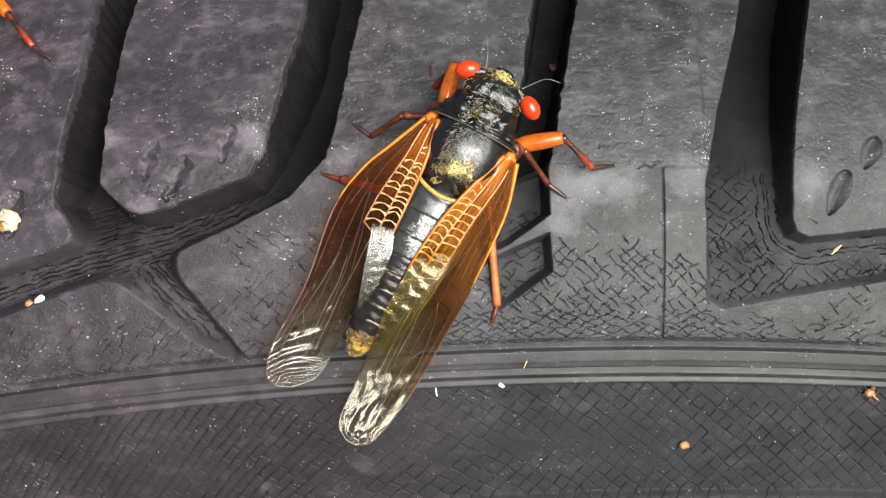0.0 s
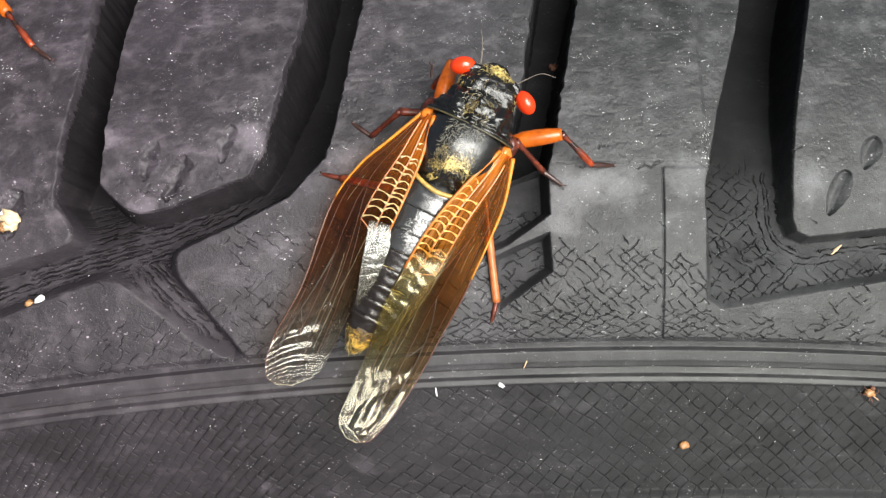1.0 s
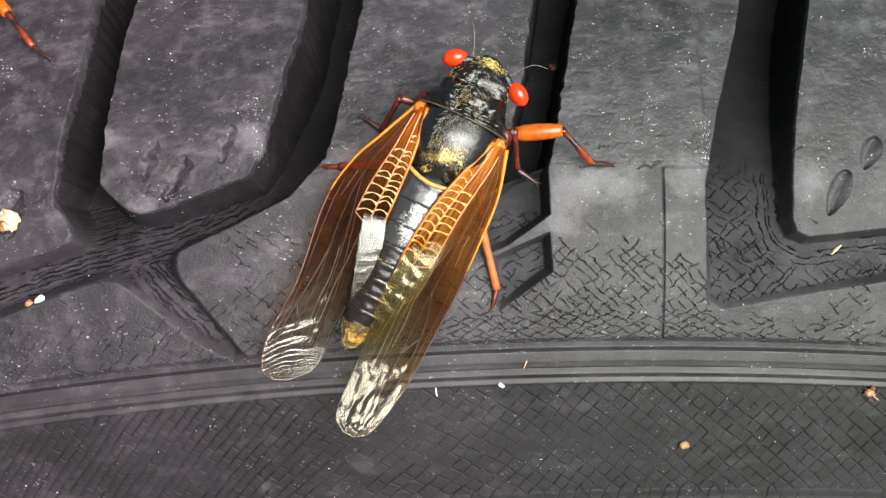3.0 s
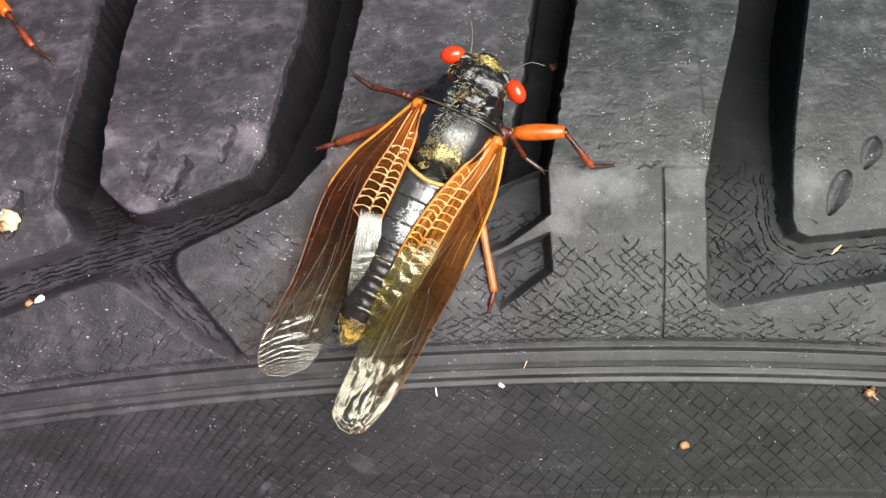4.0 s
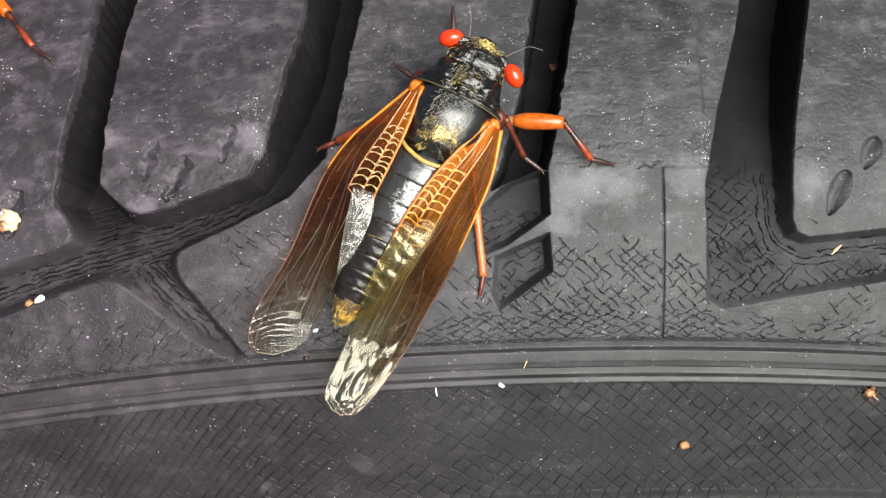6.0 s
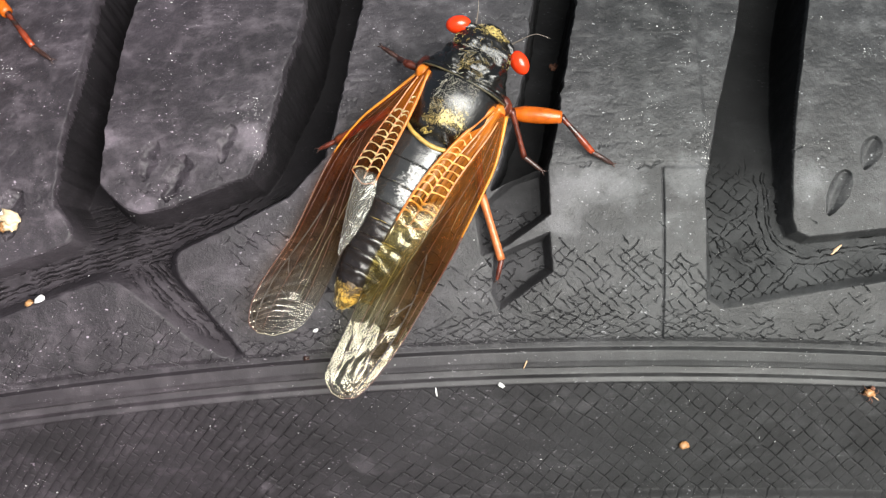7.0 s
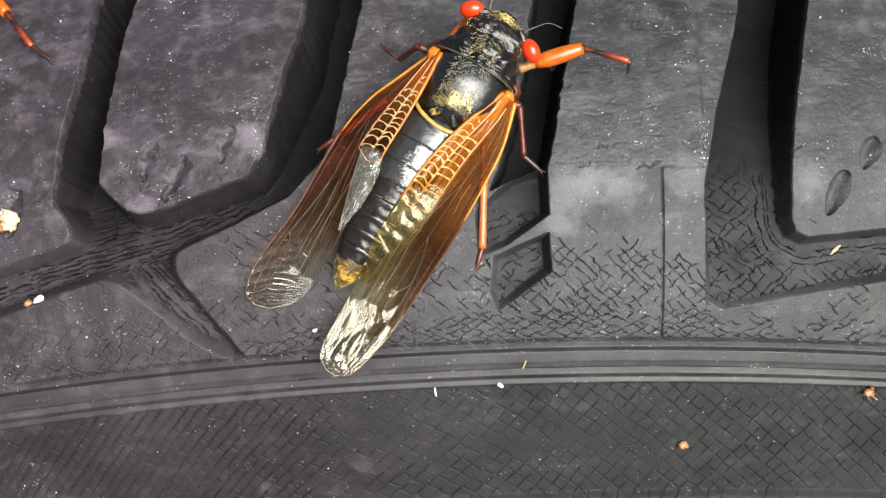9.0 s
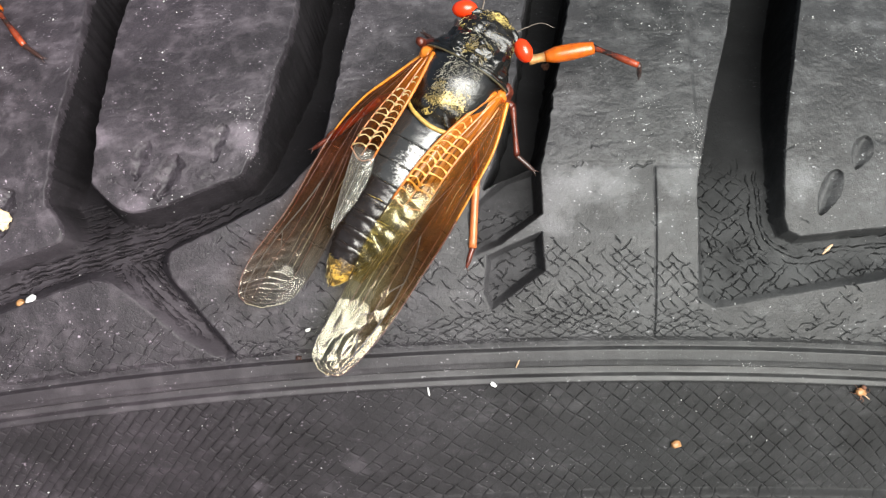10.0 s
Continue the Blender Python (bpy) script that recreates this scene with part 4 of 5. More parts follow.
def flap(wing, side):
    """The inner lobe of the folded wing, lying over the abdomen's flank."""
    if side < 0:
        c = [(-4.2, -10.1, 7.3), (-3.5, -12.5, 7.0), (-2.9, -14.6, 6.6), (-2.0, -17.5, 5.9)]
        i = [(-2.25, -9.7, 6.9), (-1.5, -11.8, 6.65), (-1.35, -14.7, 6.15), (-1.8, -17.6, 5.7)]
    else:
        c = [(3.7, -8.5, 7.2), (3.5, -12.5, 6.75), (3.0, -16.5, 5.7), (1.9, -20.3, 4.3)]
        i = [(0.8, -10.5, 7.15), (0.42, -13.5, 6.75), (0.3, -17.0, 5.8), (0.8, -20.5, 4.2)]
    at, p, f = blade(c, i, 60, 16, 0.04 if side < 0 else 0.2, 0.0, 2.0, 0.003 if side < 0 else 0.016)
    mid = lambda w0, w1: [at(np.array(s), np.array(w0 + (w1 - w0) * s)) + np.array([0, 0, 0.03]) for s in np.linspace(0.02, 0.98, 7)]
    ob = put("wing_lobe", p, f, M_FLAP if side < 0 else M_FLAP_GOLD, wing, "milky white shining inner wing lobe" if side < 0 else "golden shining inner wing lobe")
    lay_out(ob, 60, 16)
    for w0, w1 in ((0.5, 0.35), (0.02, 0.05)):
        join_up(ob, tube(mid(w0, w1), [0.03, 0.025, 0.02], 5, 16), M_VEIN_DARK)
    return ob


def join_up(ob, bm, mat):
    """Add a vein to a sheet's own mesh."""
    bmesh.ops.scale(bm, vec=(MM, MM, MM), verts=bm.verts)
    bmesh.ops.recalc_face_normals(bm, faces=bm.faces)
    ob.data.materials.append(mat)
    k = len(ob.data.materials) - 1
    for q in bm.faces:
        q.material_index, q.smooth = k, True
    bm.from_mesh(ob.data)
    bm.to_mesh(ob.data)
    bm.free()


def hairs(parent_part, count, length, seed, back=(-1.0, 0.25), zmin=4.5, y_span=(-30, 30), x_most=9, mat=None):
    """Short golden hairs combed backwards over a part."""
    r = random.Random(seed)
    me = parent_part.data
    polys = [q for q in me.polygons if q.normal.z > 0.15 and q.center.z > zmin * MM and y_span[0] * MM < q.center.y < y_span[1] * MM and abs(q.center.x) < x_most * MM]
    verts, faces = [], []
    for _ in range(count):
        q = r.choice(polys)
        cs = [me.vertices[k].co for k in q.vertices][:4]
        a, e = r.random(), r.random()
        o = cs[0].lerp(cs[1], a).lerp(cs[-1].lerp(cs[2], a), e) / MM
        d = Vector((r.gauss(0, 0.9), back[0] + r.gauss(0, 0.5), 0))
        d = (d - q.normal * d.dot(q.normal)).normalized()
        d = (d + q.normal * r.uniform(0.15, 0.5)).normalized()
        s = d.cross(q.normal).normalized() * 0.0055
        ln = length * r.uniform(0.6, 1.9)
        b = len(verts)
        verts += [o - s, o + s, o + d * ln + q.normal * 0.03, o + q.normal * 0.03]
        faces += [(b, b + 1, b + 2), (b + 1, b + 3, b + 2), (b + 3, b, b + 2)]
    return tagged(put("hair", verts, faces, mat or M_HAIR, parent_part, "short pale hairs" if mat else "short golden hairs", False), kind="stuff")


LEG = {  # thigh, shin, foot lengths; hip; bend direction
    "front": (4.6, 4.5, 2.7, (3.2, 3.0, 2.7), (0.1, 0.5, 1.0)),
    "middle": (3.6, 4.6, 2.4, (3.9, 1.2, 2.8), (0.3, 0.25, 1.0)),
    "hind": (5.3, 6.2, 2.1, (3.2, -2.2, 1.8), (0.5, -0.8, 0.12)),
}


def leg_meshes(parent, which, side=1):
    """Thigh, shin and foot, each along +y from its joint."""
    a, b, c = LEG[which][:3]
    if which == "front":
        thigh = part("front_thigh", tube([(0, 0, 0), (0, a * 0.3, 0), (0, a * 0.65, 0.05), (0, a, 0)], [0.5, 0.78, 0.8, 0.74, 0.58], 14, 16), M_FEMUR, parent, "stout glossy orange front thigh")
        part("hip_joint", tube([(0, 0.3, 0), (0, -0.5, -0.1), (0, -1.5, -0.2)], [0.5, 0.42, 0.5], 10, 8), M_JOINT, thigh, "tan hip joint")
        shin = part("front_shin", tube([(0, -0.1, 0), (0, b * 0.4, 0.12), (0, b, 0)], [0.36, 0.24, 0.27, 0.36, 0.3], 10, 14), M_FRONT_SHIN, parent, "dark red shin")
    elif which == "middle":
        thigh = part("middle_thigh", tube([(0, 0, 0), (0, a * 0.5, 0.05), (0, a, 0)], [0.5, 0.42, 0.36, 0.4], 10, 12), M_SHIN, parent, "red-brown thigh")
        shin = part("middle_shin", tube([(0, -0.1, 0), (0, b * 0.5, 0.05), (0, b, 0)], [0.34, 0.25, 0.25, 0.3], 10, 14), M_SHIN, parent, "red-brown shin")
    else:
        thigh = part("hind_thigh", tube([(0, 0, 0), (0, a * 0.5, 0.05), (0, a, 0)], [0.5, 0.42, 0.36, 0.4], 10, 12), M_SHIN, parent, "red-brown hind thigh")
        shin = part("hind_shin", tube([(0, -0.1, 0), (0, b * 0.5, 0.05), (0, b, 0)], [0.42, 0.35, 0.37, 0.4], 10, 14), M_HIND if side > 0 else M_HIND_DARK, parent, "pale orange hind shin" if side > 0 else "rust-brown hind shin")
        for k in range(4):
            y, s = b * (0.45 + 0.15 * k), 1 if k % 2 else -1
            part("spine", tube([(s * 0.25, y, 0), (s * 0.55, y + 0.4, -0.1)], [0.08, 0.02], 5, 4), M_FOOT, shin)
    foot = part("foot", tube([(0, -0.05, 0), (0, c * 0.35, 0.06), (0, c * 0.7, 0.0), (0, c * 0.92, -0.05)], [0.28, 0.23, 0.24, 0.2, 0.14], 8, 14), M_FOOT if which != "hind" else M_SHIN, parent, "dark jointed foot")
    for s in (-1, 1):
        part("claw", tube([(0, c * 0.88, -0.02), (s * 0.16, c * 1.0, 0.04), (s * 0.24, c * 1.1, -0.12)], [0.09, 0.06, 0.02], 5, 7), M_FOOT, foot)
    return thigh, shin, foot


def along(a, b, up=Vector((0, 0, 1))):
    """Pose at a with +y to b (mm in, metres out)."""
    y = (b - a).normalized()
    x = y.cross(up).normalized()
    m = Matrix((x, y, x.cross(y))).transposed().to_4x4()
    return Matrix.Translation(a * MM) @ m


def leg_pose(which, side, toe, knee_to=None):
    """Thigh, shin and foot poses that put the toe there (mm, the animal's frame)."""
    la, lb, lc, hip, bend = LEG[which]
    hip = Vector((hip[0] * side, hip[1], hip[2]))
    if which == "front" and side < 0:
        tuck = min(1.0, max(0.0, (toe.y - 6.0) / 1.3))   # the leg goes under the head as the foot reaches on
        hip, bend = Vector((-3.5 + 0.6 * tuck, 2.0 + 0.6 * tuck, 2.6 - 0.5 * tuck)), (-0.8 * tuck, 1.0, 0.3 - 0.3 * tuck)
    elif which == "front":
        bend = (0.1, 0.5 + 0.3 * min(3.0, max(0.0, toe.y - 6)), 1.0)  # the hip swings forward with the reach
        hip.y += min(1.6, max(-0.3, 0.35 * (toe.y - 5.2)))
    bend = Vector((bend[0] * side, bend[1], bend[2]))
    out = toe - hip
    flat = Vector((out.x, out.y, 0)).normalized()
    if which == "front":
        flat = (flat + Vector((0, 0.35 - 0.35 * min(2.4, max(0.0, toe.y - 6)), 0))).normalized()
    if which == "middle" and knee_to:
        flat = Vector((-0.99, 0.15, 0)) if side < 0 else Vector((0.99, -0.15, 0))
    if which == "hind":
        flat = (flat + Vector((-0.25, -0.4, 0))).normalized() if not knee_to else Vector((toe.x - knee_to[0], toe.y - knee_to[1], 0)).normalized()
    ankle = toe - flat * lc * 0.96 + Vector((0, 0, 0.32))
    if knee_to:      # the knee is led; the thigh slides in its socket
        knee = Vector(knee_to)
        if which == "front":     # shin and foot fold between knee and toe
            d = toe - knee
            q = min(d.length, (lb + lc) * 0.995)
            dn, x = d.normalized(), (lb * lb - lc * lc + q * q) / (2 * q)
            up = min(1.0, max(0.0, (toe.y - 6.0) / 1.5))     # in the air the joint arches upwards
            fold = Vector((0.46, -0.89, -0.1)).lerp(Vector((0, 0.1, 1.0)), up)
            fold = (fold - dn * fold.dot(dn)).normalized()
            ankle = knee + dn * x + fold * math.sqrt(max(0.0, lb * lb - x * x))
            toe = knee + dn * q
        knee = ankle + (knee - ankle).normalized() * lb
        hip = knee - (knee - Vector((3.5 * side, 1.6 + 0.635 * (knee_to[1] - 4.35) if which == "front" else LEG[which][3][1], LEG[which][3][2]))).normalized() * la
        return along(hip, knee), along(knee, ankle), along(ankle, toe)
    d = ankle - hip
    if d.length > (la + lb) * 0.995:
        ankle = hip + d * ((la + lb) * 0.995 / d.length)
    elif d.length < abs(la - lb) + 0.8:
        ankle = hip + d.normalized() * (abs(la - lb) + 0.8)
    d = ankle - hip
    q = d.length
    x = (la * la - lb * lb + q * q) / (2 * q)
    hgt = math.sqrt(max(0.0, la * la - x * x))
    dn = d / q
    side_v = (bend - dn * bend.dot(dn)).normalized()
    knee = hip + dn * x + side_v * hgt
    tip = toe if (toe - ankle).length > 0.2 else ankle + flat
    return along(hip, knee), along(knee, ankle), along(ankle, tip)


def cicada(label):
    c = tagged(new("cicada"), label, "insect", "cicadas on the tyre")
    rough = lambda amp, f: (lambda x, y, z: amp * noise.noise(Vector((x * f, y * f, z * f))))
    # head
    head = part("head", shell([(3.6, 0, 4.9, 2.2, 1.2, 1.4), (4.3, 0, 4.9, 2.75, 1.5, 1.7), (5.3, 0, 4.8, 2.9, 1.55, 1.8), (6.2, 0, 4.6, 2.3, 1.3, 1.7), (6.9, 0, 4.2, 1.5, 1.1, 1.4), (7.4, 0, 3.7, 0.7, 0.7, 0.9)], 64, lambda x, y, z: 0.22 * noise.noise(Vector((x * 1.1, y * 1.1, z * 1.1))) + 0.14 * noise.noise(Vector((x * 2.6, y * 2.6, 2)))), M_HEAD, c, "black head with golden markings")
    part("face_plate", lump((0, 6.7, 3.7), (1.35, 1.0, 1.3), (-25, 0, 0), 0.1), M_HEAD, head)
    for s in (-1, 1):
        part("eye", lump((3.5 if s > 0 else -3.05, 5.5 if s > 0 else 6.0, 4.95), (1.18, 0.82, 0.98), (0, s * 8, -s * 32)), M_EYE, head, "glossy bright red bulging eye")
        part("brow", lump((s * 2.1, 6.2, 5.3), (0.7, 0.32, 0.3), (0, 0, -s * 35), 0.3, 3), M_HEAD, head)
        feeler = [(1.9, 6.5, 4.7), (2.6, 7.3, 5.3), (3.6, 8.3, 5.8), (4.9, 8.6, 5.7)] if s > 0 else [(-1.7, 6.9, 4.6), (-2.0, 7.8, 5.2), (-2.5, 8.8, 5.6), (-3.0, 9.5, 5.7)]
        part("antenna", tube(feeler, [0.1, 0.055, 0.03, 0.02], 6, 18), M_ANTENNA, head, "hair-thin dark antenna")
    # thorax
    def carved(x, y, z):
        b = abs(x)
        lobes = 0.42 * math.exp(-((b - 1.9) / 0.75) ** 2 - ((y - 3.1) / 0.75) ** 2) + 0.2 * math.exp(-(b / 0.45) ** 2)
        clefts = 0.45 * math.exp(-((b - 0.85 - 0.45 * (y - 1.6)) / 0.24) ** 2) + 0.4 * math.exp(-((b - 2.9) / 0.28) ** 2 - ((y - 2.7) / 0.9) ** 2) + 0.22 * math.exp(-((y - 1.75) / 0.16) ** 2)
        return lobes - clefts + 0.3 * noise.noise(Vector((x * 1.2, y * 1.4, 3))) * math.exp(-((y - 3) / 1.3) ** 2) + 0.16 * noise.noise(Vector((x * 2.4, y * 2.4, 1))) * math.exp(-((y - 3) / 1.3) ** 2)
    shield = part("pronotum", shell([(4.5, 0, 4.9, 2.3, 1.5, 1.9), (4.0, 0, 4.9, 3.1, 1.95, 2.2), (3.0, 0, 4.8, 3.4, 2.45, 2.4), (2.0, 0, 4.8, 3.95, 2.9, 2.5), (1.5, 0, 4.8, 4.3, 3.1, 2.5), (1.15, 0, 4.8, 4.25, 3.0, 2.5)], 72, carved), M_PRONOTUM, c, "black wrinkled front thorax shield")
    arc = [(4.3 * math.cos(a), 1.2, 4.8 + 3.08 * math.sin(a)) for a in np.linspace(0.25, math.pi - 0.25, 15)]
    part("collar", tube(arc, [0.07, 0.08, 0.08, 0.07], 7, 40), M_RIM, c, "thin olive rim of the front shield")
    def domed(x, y, z):
        return 0.05 * noise.noise(Vector((x * 1.5, y * 1.5, z))) + 0.3 * min(1.0, max(0.0, -2.6 - y)) * noise.noise(Vector((x * 1.3, y * 1.6, 4)))
    meso = part("thorax", shell([(1.6, 0, 4.8, 3.3, 2.8, 2.5), (1.0, 0, 4.8, 3.75, 3.25, 2.6), (-0.5, 0, 4.8, 3.9, 3.75, 2.7), (-2.0, 0, 4.7, 3.8, 3.7, 2.7), (-3.3, 0, 4.7, 3.4, 3.2, 2.6), (-4.4, 0, 4.6, 2.9, 2.5, 2.5), (-5.0, 0, 4.6, 2.4, 2.0, 2.3)], 56, domed), M_MESO, c, "shiny black domed thorax with golden hairs")
    for s in (-1, 1):
        part("cross_ridge", tube([(s * 0.15, -3.3, 7.55), (s * 0.7, -4.0, 7.1), (s * 1.5, -4.6, 6.6), (s * 2.4, -4.9, 5.9)], [0.3, 0.36, 0.3, 0.2], 10, 14), M_RIDGE, meso)
        part("wing_root", lump((s * 3.95, 0.55, 5.75), (0.55, 0.6, 0.3), (0, s * 25, s * 15), 0.35, 2), M_VEIN, c, "orange wing root")
        part("shoulder", lump((s * 3.9, 1.4, 3.9), (0.9, 1.1, 1.2), (0, 0, 0), 0.25, 4), M_SHIN, c)
    part("tan_band", tube([(-3.2, -4.0, 5.9), (-2.0, -4.9, 6.95), (0, -5.35, 7.3), (2.0, -4.9, 6.95), (3.2, -4.0, 5.9)], [0.15, 0.2, 0.22, 0.2, 0.15], 8, 22), M_COLLAR, c, "tan band behind the thorax")
    # abdomen, ring by ring
    ys = [-5.0, -7.3, -9.6, -11.5, -13.2, -14.8, -16.4, -18.0, -19.6]
    prof = lambda y: [float(np.interp(-y, [5, 8, 11, 14, 17, 19.5, 21, 22], q)) for q in ([4.5, 4.4, 4.2, 3.9, 3.4, 2.8, 2.4, 2.2], [3.5, 3.45, 3.3, 3.0, 2.4, 1.7, 1.1, 0.3], [2.6, 2.55, 2.4, 2.0, 1.5, 1.2, 0.9, 0.25], [2.3, 2.3, 2.2, 2.0, 1.7, 1.2, 0.8, 0.25])]
    for y0, y1 in zip(ys, ys[1:]):
        a, m, b = prof(y0), prof((y0 + y1) / 2), prof(y1 - 0.1)
        xo = lambda y: 0.035 * (y + 5)
        part("abdomen_ring", shell([(y0 + 0.1, xo(y0), a[0], a[1] * 0.95, a[2] * 0.93, a[3] * 0.95), (y0 - 0.25, xo(y0), a[0], a[1], a[2], a[3]), ((y0 + y1) / 2, xo(y0), m[0], m[1], m[2], m[3]), (y1, xo(y1), b[0], b[1] * 1.02, b[2] * 1.03, b[3]), (y1 - 0.14, xo(y1), b[0], b[1] * 0.9, b[2] * 0.88, b[3] * 0.9)], 48, rough(0.13, 1.9)), M_GLINT if -9.7 < y0 < -4 else M_ABDOMEN, c)
        margin = [(xo(y1) + 1.01 * b[1] * math.cos(q), y1 + 0.05 * math.sin(9 * q + y1), b[0] + 1.05 * b[2] * math.sin(q)) for q in np.linspace(0.2, math.pi - 0.2, 24)]
        part("ring_margin", tube(margin, [0.015, 0.028, 0.028, 0.015], 6, 40), M_RIDGE, c)
    tail = part("abdomen_tip", shell([(-19.3, -0.5, 2.9, 1.65, 1.15, 1.1), (-20.3, -0.53, 2.6, 1.35, 1.1, 0.9), (-21.2, -0.57, 2.4, 0.85, 0.7, 0.6), (-21.9, -0.6, 2.2, 0.25, 0.25, 0.25)], 24, rough(0.15, 1.6)), M_TAIL, c, "golden-haired orange abdomen tip")
    # wings
    right = forewing(c, RIGHT_FRONT_EDGE, RIGHT_INNER_EDGE, 0.0, M_WING)
    left = forewing(c, LEFT_FRONT_EDGE, LEFT_INNER_EDGE, 1.3, M_WING_LEFT)
    flap(left, -1)
    flap(right, 1)
    hairs(head, 220, 0.35, 1)
    hairs(shield, 160, 0.4, 2, y_span=(2.0, 4.0), x_most=1.2)
    hairs(meso, 500, 0.3, 3, y_span=(-3.5, -1.3), x_most=1.7)
    hairs(meso, 420, 0.4, 6, y_span=(-2.0, 1.0), x_most=1.7, mat=M_SILVER)
    hairs(shield, 140, 0.5, 7, x_most=1.6, mat=M_SILVER)
    hairs(tail, 120, 0.4, 4, zmin=2.0)
    legs = {"left wing": left}
    for which in ("front", "middle", "hind"):
        for s in (-1, 1):
            legs[which, s] = leg_meshes(c, which, s)
    wing = legs.pop("left wing")
    return c, legs, wing


def deck_pose(x, y, z, yaw, pitch):
    """The animal's pose: place on the working frame (mm), heading to the right of up, nose-down pitch."""
    return DECK @ Matrix.Translation(Vector((x, y, z)) * MM) @ pose(0, 0, 0, 0, 0, -yaw) @ pose(0, 0, 0, -pitch, 0, 0)


# seconds, x, y, z, heading, nose-down
CRAWL = [(0, 2.19, 9.38, -0.93, 27.3, 0), (0.5, 1.81, 9.65, -0.98, 26.3, 0.2), (1, 1.81, 9.75, -1.0, 26.5, 0.3), (1.5, 1.35, 9.99, -1.06, 25.6, 0.5), (2, 1.37, 10.06, -1.07, 25.8, 0.5),
         (2.5, 1.28, 10.28, -1.12, 25.6, 0.7), (4, 0.97, 10.68, -1.22, 25.9, 1.0), (4.5, 0.65, 10.97, -1.29, 25.4, 1.3), (5, 0.6, 11.23, -1.35, 25.6, 1.5), (5.5, 0.57, 11.6, -1.44, 26.1, 1.8),
         (7, 1.17, 13.48, -1.96, 27.9, 3.3), (7.5, 1.36, 13.92, -2.1, 27.8, 3.6)]
CRAWL += [(8, 1.78, 14.49, -2.27, 29.4, 4.1), (8.5, 1.92, 14.72, -2.35, 30.4, 4.3), (9, 2.09, 14.91, -2.41, 31.0, 4.4), (9.5, 2.03, 14.9, -2.4, 31.0, 4.4), (10, 2.03, 14.9, -2.41, 31.06, 4.4)]
# seconds and the toe's place on the working frame
TOES = {
    ("front", 1): [(0, 16.2, 7.9, -0.9), (7.2, 16.2, 7.9, -0.9), (7.4, 16.33, 14.86, -0.6), (7.6, 18.33, 14.87, -0.69), (7.8, 19.4, 16.3, -1.2), (8.0, 19.07, 15.44, -0.9), (8.2, 16.6, 16.85, -1.27), (8.4, 17.88, 18.02, -1.75), (8.6, 20.83, 17.17, -1.58), (8.8, 19.64, 15.16, -0.84), (9.0, 17.6, 16.69, -1.25), (9.2, 16.8, 16.97, -1.32), (9.4, 16.88, 19.18, -2.15), (9.6, 20.46, 18.92, -2.22), (9.8, 21.14, 17.29, -1.64), (10.0, 19.3, 16.13, -1.14)],
    ("middle", 1): [(0, 11.7, 4.7, -0.4), (0.2, 10.6, 4.9, -0.1), (0.4, 14.2, 5.8, 0.9), (0.5, 15.9, 5.0, -0.0), (0.7, 15.5, 5.2, -0.5), (0.9, 12.3, 5.8, -0.2), (1.2, 9.2, 6.0, 0.1), (1.4, 12.5, 7.1, 0.8), (1.6, 15.4, 4.3, -0.2), (1.8, 14.6, 4.5, -0.4), (2.0, 12.0, 5.4, -0.1), (2.2, 10.8, 5.8, -0.1), (2.4, 8.8, 6.0, -0.1), (2.7, 8.2, 5.8, -0.4), (3.8, 10.7, 6.9, -0.3), (4.0, 9.5, 7.3, -0.6), (10, 9.4, 7.2, -0.6)],
    ("hind", 1): [(0, 4.5, -7.2, -0.6), (1.8, 4.5, -7.1, -0.6), (2.2, 4.4, -6.0, 0.1), (2.5, 4.7, -5.6, -0.4), (4, 4.3, -5.9, -0.4), (4.5, 3.9, -5.8, -0.4), (5.5, 3.4, -5.7, -0.4), (6.8, 3.1, -4.7, 0.0), (7, 5.0, -3.0, 0.4), (7.5, 3.9, -3.1, -0.1), (8, 3.6, -2.5, -0.1), (9, 3.0, -2.4, -0.1), (10, 2.7, -2.5, -0.1)],
    ("middle", -1): [(0, -8.7, 12.0, -1.7), (2.7, -8.7, 12.0, -1.7), (3.8, -5.1, 14.1, -0.7), (4.2, -12.0, 18.9, -1.2), (4.3, -9.5, 19.3, -1.2), (4.5, -6.8, 18.5, -0.8), (4.7, -4.3, 17.2, -0.7), (5.7, -4.1, 16.7, -0.5), (6.8, -6.1, 19.8, -4.2), (9.3, -5.9, 19.8, -4.2), (9.5, -6.1, 24.2, -3.2), (9.8, -2.2, 21.3, -2.2), (10, -1.2, 20.6, -1.9)],
    ("hind", -1): [(0, -11.5, 7.1, -0.8), (2.7, -11.5, 7.1, -0.8), (3.8, -12.0, 9.5, -1.3), (10, -11.7, 9.3, -1.2)],
    ("front", -1): [(0, -1.2, 17.9, -3.4), (1.5, -1.0, 17.9, -3.4), (2.5, 0.5, 18.0, -3.4), (5.1, 0.4, 18.8, -3.9), (5.5, -0.9, 22.0, -3.1), (5.7, 0.7, 24.6, -3.9), (6.8, 1.7, 21.2, -4.6), (10, 2.3, 22.4, -4.9)],
}


